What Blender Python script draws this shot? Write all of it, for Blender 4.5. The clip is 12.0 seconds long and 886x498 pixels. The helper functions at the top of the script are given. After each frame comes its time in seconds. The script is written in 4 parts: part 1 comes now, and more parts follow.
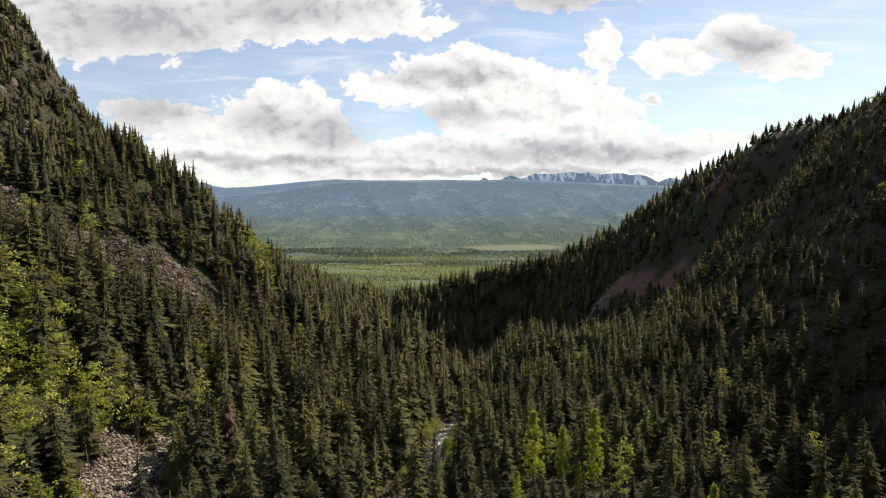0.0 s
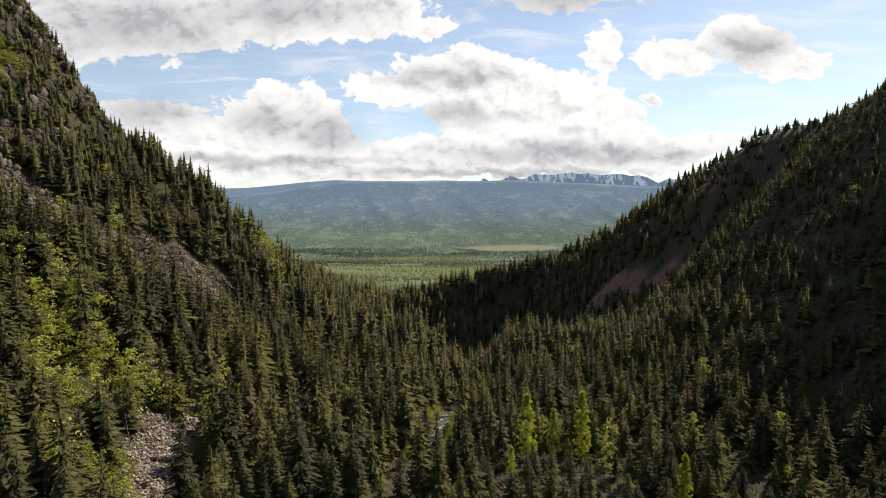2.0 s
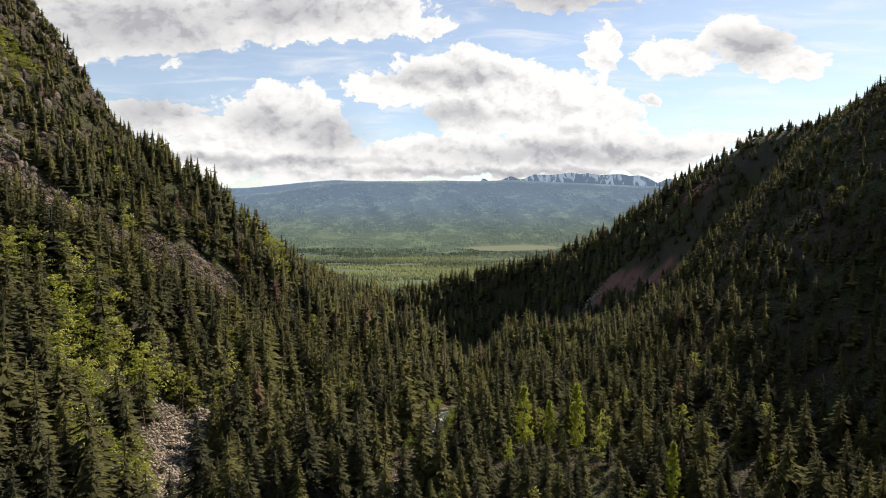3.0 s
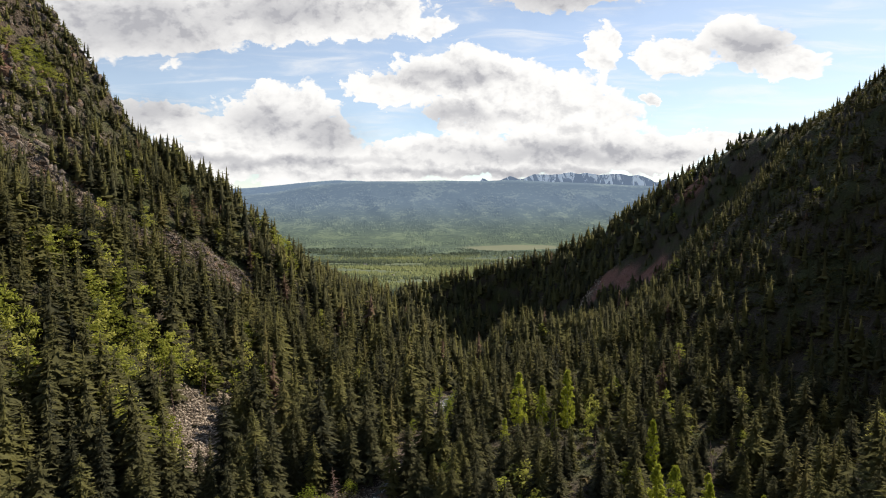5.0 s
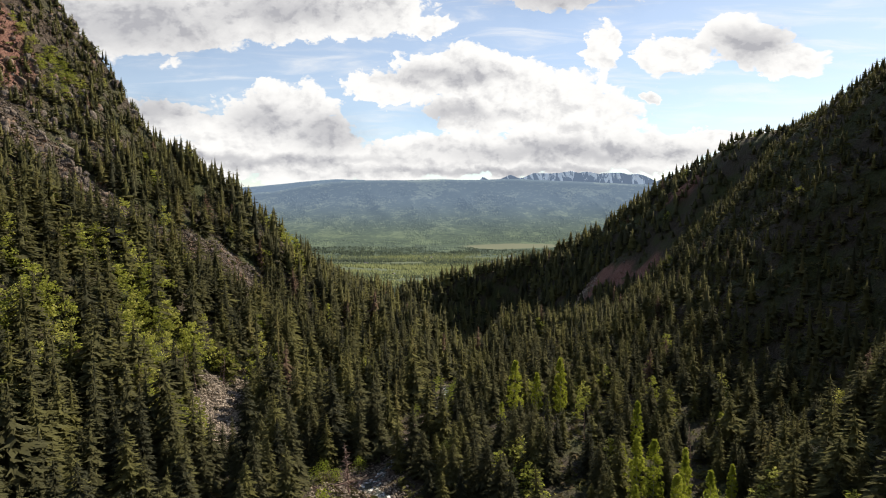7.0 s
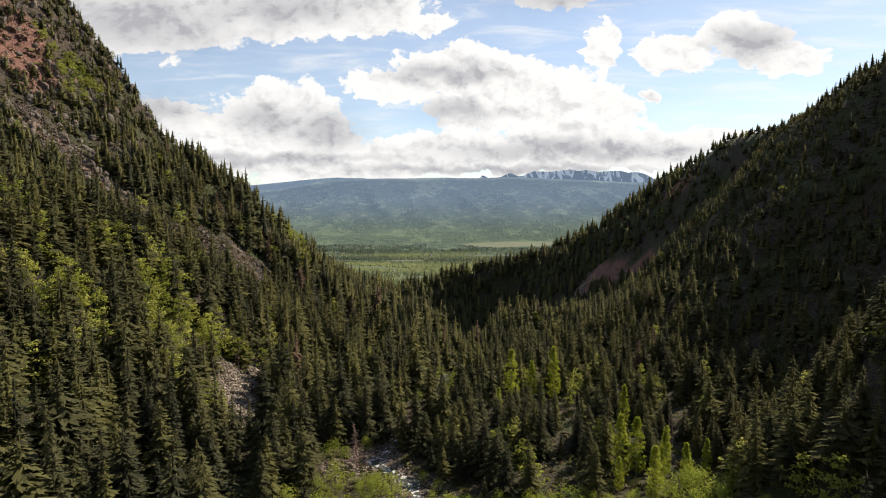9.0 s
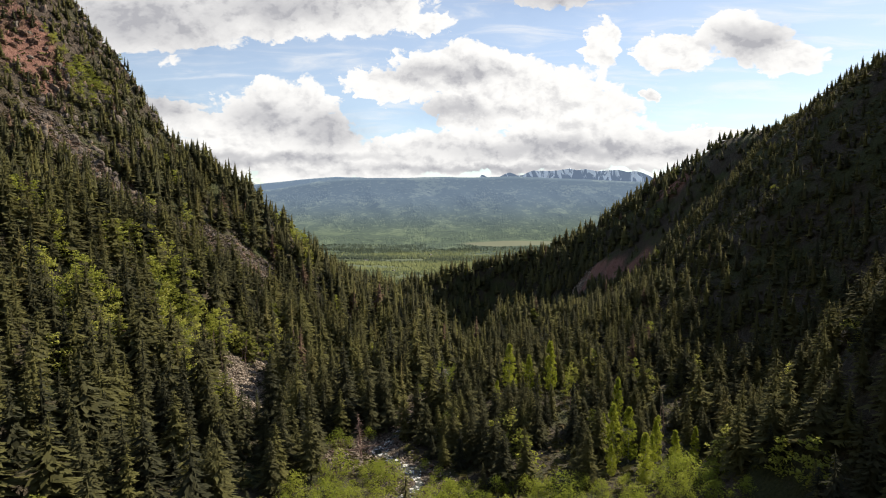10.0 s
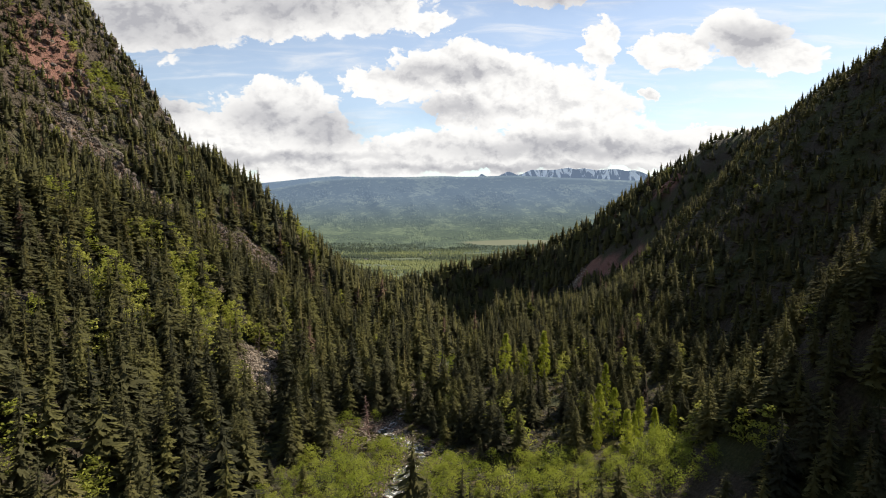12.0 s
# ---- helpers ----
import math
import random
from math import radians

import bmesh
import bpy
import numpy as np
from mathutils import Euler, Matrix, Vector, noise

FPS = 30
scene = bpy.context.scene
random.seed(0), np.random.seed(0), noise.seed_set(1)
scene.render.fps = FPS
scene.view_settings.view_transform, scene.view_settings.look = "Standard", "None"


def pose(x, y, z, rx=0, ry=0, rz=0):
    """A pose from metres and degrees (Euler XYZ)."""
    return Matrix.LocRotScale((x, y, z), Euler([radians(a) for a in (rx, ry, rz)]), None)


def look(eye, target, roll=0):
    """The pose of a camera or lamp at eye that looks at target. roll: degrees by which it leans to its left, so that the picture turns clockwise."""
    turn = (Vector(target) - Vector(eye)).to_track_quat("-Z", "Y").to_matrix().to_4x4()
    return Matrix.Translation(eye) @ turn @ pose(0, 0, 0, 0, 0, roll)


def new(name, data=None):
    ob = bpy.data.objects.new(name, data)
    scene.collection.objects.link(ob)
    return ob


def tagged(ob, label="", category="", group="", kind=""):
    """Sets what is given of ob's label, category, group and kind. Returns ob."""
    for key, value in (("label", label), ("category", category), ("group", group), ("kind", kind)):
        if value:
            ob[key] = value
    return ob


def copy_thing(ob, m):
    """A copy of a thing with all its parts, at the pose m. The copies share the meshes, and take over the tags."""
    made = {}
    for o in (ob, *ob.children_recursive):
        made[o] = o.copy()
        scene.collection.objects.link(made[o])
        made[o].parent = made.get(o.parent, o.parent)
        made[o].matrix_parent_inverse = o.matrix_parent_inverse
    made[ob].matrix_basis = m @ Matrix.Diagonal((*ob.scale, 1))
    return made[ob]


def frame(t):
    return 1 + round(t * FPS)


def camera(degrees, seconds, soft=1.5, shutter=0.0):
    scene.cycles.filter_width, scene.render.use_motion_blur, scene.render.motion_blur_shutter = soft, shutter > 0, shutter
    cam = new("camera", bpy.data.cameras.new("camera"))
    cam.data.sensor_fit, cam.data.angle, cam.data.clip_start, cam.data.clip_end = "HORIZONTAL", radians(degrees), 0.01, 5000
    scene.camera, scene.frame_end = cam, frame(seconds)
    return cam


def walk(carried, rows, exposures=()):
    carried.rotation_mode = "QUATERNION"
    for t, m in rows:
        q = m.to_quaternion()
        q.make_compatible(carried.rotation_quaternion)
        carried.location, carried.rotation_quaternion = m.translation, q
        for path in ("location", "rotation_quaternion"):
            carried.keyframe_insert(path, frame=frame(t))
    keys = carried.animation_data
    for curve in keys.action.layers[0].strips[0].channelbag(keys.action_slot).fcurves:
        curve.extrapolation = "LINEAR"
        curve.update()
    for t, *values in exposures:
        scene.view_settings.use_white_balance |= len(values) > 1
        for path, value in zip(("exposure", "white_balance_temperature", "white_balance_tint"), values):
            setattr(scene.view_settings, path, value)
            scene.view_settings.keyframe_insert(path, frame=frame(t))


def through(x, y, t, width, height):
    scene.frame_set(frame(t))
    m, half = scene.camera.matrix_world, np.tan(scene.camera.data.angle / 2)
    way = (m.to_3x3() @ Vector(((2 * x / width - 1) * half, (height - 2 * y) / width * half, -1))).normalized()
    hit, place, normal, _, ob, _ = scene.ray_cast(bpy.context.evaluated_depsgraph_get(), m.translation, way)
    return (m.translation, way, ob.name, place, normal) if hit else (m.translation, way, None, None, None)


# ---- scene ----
cam = camera(72.0, 12.0, soft=1.0)
METRES, EYE, TILT, LEAN, TURN = 80.0, 66.0, -3.87, 0.0, 0.0
ROWS = [
    (0.0, 0.00000, 0.0000, 0.00000, 0.000, 0.000, -0.00),
    (0.5, -0.00135, -0.0444, -0.00256, 0.015, 0.000, -0.02),
    (1.0, -0.00263, -0.0884, -0.00549, 0.015, 0.023, -0.02),
    (1.5, -0.00384, -0.1325, -0.00798, 0.008, 0.053, -0.01),
    (2.0, -0.00467, -0.1761, -0.01038, 0.008, 0.060, 0.00),
    (2.5, -0.00587, -0.2190, -0.01302, -0.008, 0.060, -0.01),
    (3.0, -0.00722, -0.2616, -0.01550, -0.008, 0.060, -0.01),
    (5.0, -0.01076, -0.4309, -0.02626, -0.030, 0.053, 0.07),
    (5.5, -0.01181, -0.4718, -0.02852, -0.023, 0.038, 0.08),
    (6.0, -0.01309, -0.5121, -0.03108, -0.023, 0.008, 0.09),
    (6.5, -0.01400, -0.5522, -0.03364, -0.008, -0.023, 0.11),
    (7.0, -0.01528, -0.5912, -0.03650, -0.015, -0.060, 0.12),
    (9.0, -0.01851, -0.7436, -0.04808, -0.030, -0.226, 0.16),
    (9.5, -0.01941, -0.7832, -0.05094, -0.053, -0.256, 0.19),
    (10.0, -0.02069, -0.8235, -0.05410, -0.068, -0.293, 0.19),
    (10.5, -0.02160, -0.8674, -0.05742, -0.075, -0.324, 0.21),
    (11.0, -0.02303, -0.9096, -0.06095, -0.090, -0.346, 0.22),
    (11.5, -0.02400, -0.9528, -0.06434, -0.105, -0.354, 0.24),
    (12.0, -0.02551, -0.9952, -0.06810, -0.135, -0.369, 0.26),
]
walk(cam, [(t, pose(0, 0, EYE, TILT, LEAN, TURN) @ pose(METRES * x, METRES * y, METRES * z, 90 + pitch, roll, yaw)) for t, x, y, z, yaw, pitch, roll in ROWS])

# ---- light ----
SUN_AZIMUTH, SUN_HEIGHT = 48.0, 39.0          # degrees clockwise from straight ahead, degrees up
scene.view_settings.exposure = 0.6
sun = new("sun", bpy.data.lights.new("sun", "SUN"))
sun.data.energy, sun.data.angle, sun.data.color = 5.0, radians(0.6), (1.0, 0.88, 0.70)
sun.matrix_world = look((math.sin(radians(SUN_AZIMUTH)) * math.cos(radians(SUN_HEIGHT)) * 900,
                         math.cos(radians(SUN_AZIMUTH)) * math.cos(radians(SUN_HEIGHT)) * 900,
                         math.sin(radians(SUN_HEIGHT)) * 900), (0, 0, 0))

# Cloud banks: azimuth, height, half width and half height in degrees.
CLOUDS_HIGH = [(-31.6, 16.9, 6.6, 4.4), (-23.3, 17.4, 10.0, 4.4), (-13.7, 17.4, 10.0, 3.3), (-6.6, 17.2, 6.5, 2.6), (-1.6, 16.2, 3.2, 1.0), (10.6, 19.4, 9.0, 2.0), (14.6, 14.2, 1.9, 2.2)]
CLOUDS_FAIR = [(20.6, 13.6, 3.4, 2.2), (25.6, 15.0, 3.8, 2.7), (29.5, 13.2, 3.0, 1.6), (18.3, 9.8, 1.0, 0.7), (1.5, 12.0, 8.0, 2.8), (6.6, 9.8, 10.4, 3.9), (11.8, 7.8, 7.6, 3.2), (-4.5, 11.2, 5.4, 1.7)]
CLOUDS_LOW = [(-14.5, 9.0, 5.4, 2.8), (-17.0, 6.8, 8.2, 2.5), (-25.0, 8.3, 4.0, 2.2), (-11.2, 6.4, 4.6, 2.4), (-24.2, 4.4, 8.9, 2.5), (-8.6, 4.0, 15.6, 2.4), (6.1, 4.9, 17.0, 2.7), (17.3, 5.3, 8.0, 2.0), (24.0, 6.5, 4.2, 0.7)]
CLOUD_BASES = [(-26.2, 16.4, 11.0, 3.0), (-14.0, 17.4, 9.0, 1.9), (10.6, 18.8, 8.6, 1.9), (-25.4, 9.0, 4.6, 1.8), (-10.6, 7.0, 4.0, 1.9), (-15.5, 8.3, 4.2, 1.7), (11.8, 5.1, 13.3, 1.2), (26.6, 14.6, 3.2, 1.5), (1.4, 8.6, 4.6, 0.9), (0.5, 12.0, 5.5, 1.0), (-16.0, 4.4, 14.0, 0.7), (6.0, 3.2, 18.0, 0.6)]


class Nodes:
    """Short hand for node trees."""

    def __init__(self, tree):
        self.tree = tree
        tree.nodes.clear()

    def add(self, kind, **values):
        node = self.tree.nodes.new(kind)
        for key, value in values.items():
            setattr(node, key, value)
        return node

    def link(self, a, b):
        self.tree.links.new(a, b)

    def put(self, socket, value):
        if isinstance(value, bpy.types.NodeSocket):
            self.link(value, socket)
        else:
            socket.default_value = value

    def math(self, op, a, b=0.0, c=0.0):
        node = self.add("ShaderNodeMath", operation=op)
        for socket, value in zip(node.inputs, (a, b, c)):
            self.put(socket, value)
        return node.outputs[0]

    def vec(self, op, a, b=(0, 0, 0)):
        node = self.add("ShaderNodeVectorMath", operation=op)
        self.put(node.inputs[0], a), self.put(node.inputs[1], b)
        return node.outputs["Value" if op in ("LENGTH", "DISTANCE", "DOT_PRODUCT") else "Vector"]

    def noise(self, where, scale, detail=4.0, rough=0.55, distort=0.0):
        node = self.add("ShaderNodeTexNoise")
        if where is not None:
            self.link(where, node.inputs["Vector"])
        for key, value in (("Scale", scale), ("Detail", detail), ("Roughness", rough), ("Distortion", distort)):
            node.inputs[key].default_value = value
        return node

    def step(self, value, low, high):
        node = self.add("ShaderNodeMapRange", interpolation_type="SMOOTHSTEP")
        self.put(node.inputs[0], value)
        node.inputs[1].default_value, node.inputs[2].default_value = low, high
        return node.outputs[0]

    def mix(self, factor, a, b, blend="MIX"):
        node = self.add("ShaderNodeMix", data_type="RGBA", blend_type=blend)
        self.put(node.inputs[0], factor), self.put(node.inputs[6], a), self.put(node.inputs[7], b)
        return node.outputs[2]

    def ramp(self, factor, *stops):
        node = self.add("ShaderNodeValToRGB")
        elements = node.color_ramp.elements
        while len(elements) < len(stops):
            elements.new(0.5)
        for element, (place, colour) in zip(elements, stops):
            element.position, element.color = place, (*colour, 1)
        self.link(factor, node.inputs[0])
        return node.outputs[0]


world = bpy.data.worlds.new("sky")
scene.world = world
world.use_nodes = True
n = Nodes(world.node_tree)
heaven = n.add("ShaderNodeTexSky", sky_type="NISHITA", sun_disc=False, sun_elevation=radians(SUN_HEIGHT), sun_rotation=radians(SUN_AZIMUTH), air_density=1.0, dust_density=0.5, altitude=900)
way = n.add("ShaderNodeTexCoord").outputs["Generated"]
split = n.add("ShaderNodeSeparateXYZ")
n.link(way, split.inputs[0])
DEG = 180 / math.pi
azimuth = n.math("MULTIPLY", n.math("ARCTAN2", split.outputs[0], split.outputs[1]), DEG)
height = n.math("MULTIPLY", n.math("ARCTAN2", split.outputs[2], split.outputs[1]), DEG)
flat = n.add("ShaderNodeCombineXYZ")
n.link(azimuth, flat.inputs[0]), n.link(height, flat.inputs[1])
stretch = n.vec("MULTIPLY", flat.outputs[0], (1, 1.35, 1))


def heap(where):
    """Heaped cloud tops: rounded lumps of several sizes."""
    loose = n.noise(where, 0.30, 8, 0.6)
    bent = n.vec("ADD", where, n.vec("MULTIPLY", n.vec("SUBTRACT", loose.outputs["Color"], (0.5, 0.5, 0.5)), (3.4, 3.4, 0)))
    total = n.math("MULTIPLY", loose.outputs[0], 0.8)
    for scale, weight in ((0.36, 0.34), (0.95, 0.22), (2.3, 0.11)):
        lump = n.add("ShaderNodeTexVoronoi", feature="SMOOTH_F1")
        n.link(bent, lump.inputs["Vector"])
        lump.inputs["Scale"].default_value, lump.inputs["Smoothness"].default_value = scale, 0.35
        total = n.math("ADD", total, n.math("MULTIPLY", n.math("SUBTRACT", 0.55, lump.outputs["Distance"]), weight))
    return total, loose


relief, billow = heap(stretch)
warp = n.vec("MULTIPLY", n.vec("SUBTRACT", billow.outputs["Color"], (0.5, 0.5, 0.5)), (5.0, 3.2, 0))
warped = n.vec("ADD", flat.outputs[0], warp)


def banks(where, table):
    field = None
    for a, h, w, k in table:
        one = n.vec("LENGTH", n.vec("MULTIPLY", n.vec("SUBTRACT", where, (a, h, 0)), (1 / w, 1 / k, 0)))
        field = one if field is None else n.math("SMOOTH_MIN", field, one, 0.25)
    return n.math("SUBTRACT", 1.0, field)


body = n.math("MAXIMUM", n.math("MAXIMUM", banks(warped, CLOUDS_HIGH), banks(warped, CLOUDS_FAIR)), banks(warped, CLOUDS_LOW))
# Broken cloud over the rest of the sky.
rest = n.noise(way, 2.6, 7, 0.6)
aside = n.math("MAXIMUM", n.step(n.math("ABSOLUTE", azimuth), 36, 44), n.step(height, 20, 26))
elsewhere = n.math("SUBTRACT", n.math("MULTIPLY", n.math("SUBTRACT", rest.outputs[0], 0.605), 4.0), n.math("MULTIPLY", n.math("SUBTRACT", 1.0, aside), 4.0))
body = n.math("MAXIMUM", body, elsewhere)
cover = n.step(n.math("ADD", body, n.math("MULTIPLY", n.math("SUBTRACT", relief, 0.44), 1.2)), 0.0, 0.17)
wisp = n.noise(n.vec("MULTIPLY", flat.outputs[0], (0.12, 0.75, 1)), 1.0, 6, 0.6, 0.6)
cirrus = n.math("ADD", n.math("MULTIPLY", 0.20, n.math("SUBTRACT", 1.0, n.math("MULTIPLY", aside, 0.8))), n.math("MULTIPLY", n.step(wisp.outputs[0], 0.44, 0.8), 0.5))
cover = n.math("MAXIMUM", cover, cirrus)
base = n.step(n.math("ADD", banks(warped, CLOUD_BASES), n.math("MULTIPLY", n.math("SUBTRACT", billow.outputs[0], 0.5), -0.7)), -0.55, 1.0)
# The sunward sides of the billows are white, the far sides grey.
sunward, _ = heap(n.vec("ADD", stretch, (0.4, 1.0, 0)))
fluff = n.step(n.math("SUBTRACT", sunward, relief), -0.10, 0.34)
deep = n.step(body, 0.05, 0.6)
grey = n.math("MINIMUM", n.math("ADD", n.math("MULTIPLY", base, 0.80), n.math("MULTIPLY", n.math("MULTIPLY", fluff, deep), 0.50)), 1.0)
tone = n.mix(grey, (1.0, 0.985, 0.96, 1), (0.46, 0.46, 0.49, 1))
clear, cloud = n.add("ShaderNodeBackground"), n.add("ShaderNodeBackground")
n.link(heaven.outputs[0], clear.inputs[0]), n.link(tone, cloud.inputs[0])
clear.inputs[1].default_value, cloud.inputs[1].default_value = 0.089, 0.685
both = n.add("ShaderNodeMixShader")
n.link(cover, both.inputs[0]), n.link(clear.outputs[0], both.inputs[1]), n.link(cloud.outputs[0], both.inputs[2])
n.link(both.outputs[0], n.add("ShaderNodeOutputWorld").inputs[0])


# ---- materials ----
def material(name):
    made = bpy.data.materials.new(name)
    made.use_nodes = True
    return made, Nodes(made.node_tree)


def surface(nodes, colour, rough=0.9, bump=None, height=0.1, through=0.0, spec=0.2, metal=0.0):
    shader = nodes.add("ShaderNodeBsdfPrincipled")
    nodes.put(shader.inputs["Base Color"], colour)
    nodes.put(shader.inputs["Roughness"], rough)
    shader.inputs["Specular IOR Level"].default_value = spec
    if bump is not None:
        relief = nodes.add("ShaderNodeBump")
        relief.inputs["Distance"].default_value = height
        nodes.link(bump, relief.inputs["Height"])
        nodes.link(relief.outputs[0], shader.inputs["Normal"])
    result = shader.outputs[0]
    if through:
        thin, blend = nodes.add("ShaderNodeBsdfTranslucent"), nodes.add("ShaderNodeMixShader")
        nodes.put(thin.inputs[0], colour)
        blend.inputs[0].default_value = through
        nodes.link(result, blend.inputs[1]), nodes.link(thin.outputs[0], blend.inputs[2])
        result = blend.outputs[0]
    nodes.link(result, nodes.add("ShaderNodeOutputMaterial").inputs[0])


def place(nodes):
    return nodes.add("ShaderNodeNewGeometry").outputs["Position"]


def foliage(name, stops, single, through=0.25):
    """Leaves or needles; the tint differs from tree to tree and a little within each crown."""
    made, m = material(name)
    if single:
        tint = m.math("MULTIPLY", m.add("ShaderNodeObjectInfo").outputs["Random"], 0.70)
    else:
        tint = m.add("ShaderNodeAttribute", attribute_name="tint").outputs["Fac"]
    grain = m.noise(place(m), 0.9, 3).outputs[0]
    value = m.math("ADD", tint, m.math("MULTIPLY", m.math("SUBTRACT", grain, 0.5), 0.35))
    surface(m, m.ramp(value, *stops), 0.85, through=through, spec=0.03)
    return made


NEEDLES = ((0.0, (0.046, 0.049, 0.033)), (0.35, (0.094, 0.093, 0.047)), (0.7, (0.146, 0.142, 0.053)), (0.92, (0.150, 0.123, 0.064)), (1.0, (0.152, 0.104, 0.078)))
LEAVES = ((0.0, (0.22, 0.24, 0.05)), (0.5, (0.34, 0.365, 0.075)), (1.0, (0.43, 0.43, 0.12)))
WILLOW = ((0.0, (0.22, 0.265, 0.045)), (0.5, (0.32, 0.365, 0.06)), (1.0, (0.42, 0.44, 0.11)))
POPLAR = ((0.0, (0.30, 0.34, 0.045)), (0.7, (0.40, 0.43, 0.07)))
needle_mat, forest_mat = foliage("spruce_needles", NEEDLES, True, 0.32), foliage("spruce_forest", NEEDLES, False, 0.32)
leaf_mat, leafwood_mat = foliage("poplar_leaves", POPLAR, True, 0.4), foliage("aspen_wood", LEAVES, False, 0.4)
valley_wood_mat = foliage("valley_trees", ((0.0, (0.055, 0.073, 0.054)), (0.5, (0.105, 0.13, 0.075)), (1.0, (0.21, 0.235, 0.10))), False, 0.2)
brush_mat = foliage("brush", ((0.0, (0.05, 0.045, 0.024)), (0.4, (0.085, 0.08, 0.032)), (0.75, (0.12, 0.125, 0.04)), (1.0, (0.15, 0.115, 0.07))), False, 0.2)
willow_mat = foliage("willow_leaves", WILLOW, True, 0.5)

bark_mat, m = material("bark")
surface(m, m.ramp(m.noise(place(m), 6, 5).outputs[0], (0.3, (0.05, 0.038, 0.028)), (0.7, (0.13, 0.105, 0.085))), 0.9)
pale_bark_mat, m = material("pale_bark")
surface(m, m.ramp(m.noise(place(m), 5, 5).outputs[0], (0.35, (0.16, 0.15, 0.12)), (0.6, (0.42, 0.40, 0.34))), 0.85)
dead_mat, m = material("dead_wood")
surface(m, m.ramp(m.noise(place(m), 4, 5).outputs[0], (0.3, (0.15, 0.095, 0.08)), (0.7, (0.30, 0.215, 0.19))), 0.9)

rock_mat, m = material("rock")
where = place(m)
coarse, fine = m.noise(where, 0.22, 6, 0.6), m.noise(where, 2.4, 6, 0.65)
tone = m.ramp(fine.outputs[0], (0.3, (0.05, 0.042, 0.036)), (0.52, (0.14, 0.118, 0.102)), (0.75, (0.29, 0.25, 0.215)))
surface(m, m.mix(m.step(coarse.outputs[0], 0.5, 0.68), tone, (0.24, 0.15, 0.10, 1)), 0.9, fine.outputs[0], 0.35)
red_rock_mat, m = material("red_rock")
where = place(m)
fine = m.noise(where, 1.6, 6, 0.65)
surface(m, m.ramp(fine.outputs[0], (0.3, (0.06, 0.036, 0.028)), (0.55, (0.155, 0.092, 0.064)), (0.78, (0.32, 0.225, 0.155))), 0.9, fine.outputs[0], 0.35)

stone_mat, m = material("scree_stone")
tint = m.add("ShaderNodeNewGeometry").outputs["Random Per Island"]
surface(m, m.ramp(tint, (0.0, (0.12, 0.098, 0.08)), (0.6, (0.27, 0.225, 0.18)), (1.0, (0.42, 0.36, 0.30))), 0.9)

water_mat, m = material("creek_water")
foam = m.noise(m.vec("MULTIPLY", place(m), (1.0, 0.55, 1)), 0.8, 6, 0.65)
white = m.step(foam.outputs[0], 0.51, 0.64)
surface(m, m.mix(white, (0.06, 0.065, 0.055, 1), (0.80, 0.80, 0.78, 1)), 0.25, foam.outputs[0], 0.25, spec=0.5)


# ---- the lie of the land ----
def lattice(ix, iy, seed):
    k = (ix.astype(np.int64) * 374761393 + iy.astype(np.int64) * 668265263 + seed * 982451653) & 0x7FFFFFFF
    k = ((k ^ (k >> 13)) * 1274126177) & 0x7FFFFFFF
    return ((k ^ (k >> 16)) & 0xFFFF) / 65535.0


def ripple(x, y, seed=0):
    ix, iy = np.floor(x), np.floor(y)
    fx, fy = x - ix, y - iy
    fx, fy = fx * fx * (3 - 2 * fx), fy * fy * (3 - 2 * fy)
    a, b = lattice(ix, iy, seed), lattice(ix + 1, iy, seed)
    c, d = lattice(ix, iy + 1, seed), lattice(ix + 1, iy + 1, seed)
    return (a + (b - a) * fx) * (1 - fy) + (c + (d - c) * fx) * fy


def rough(x, y, scale, octaves=4, seed=0):
    """Fractal relief, about -0.5 to 0.5."""
    total, size, gain = 0.0, 1.0 / scale, 1.0
    for k in range(octaves):
        total, size, gain = total + (ripple(x * size, y * size, seed + k) - 0.5) * gain, size * 2.03, gain * 0.5
    return total


def soft(t, w):
    return w * np.logaddexp(0, t / w)


def creek_x(y):
    return np.interp(y, [-400, -60, 40, 60, 72, 84, 95, 112, 150, 200, 290, 400, 480, 620], [10, -20, -13, -11, -7, -10, -20, -14, -3, 2, 15, -10, -40, -60])


def floor_z(y):
    return np.interp(y, [-500, -80, 40, 95, 165, 290, 480, 570, 960, 1150], [80, 18, 5, 0, -1, -9, -16, -24, -176, -180])


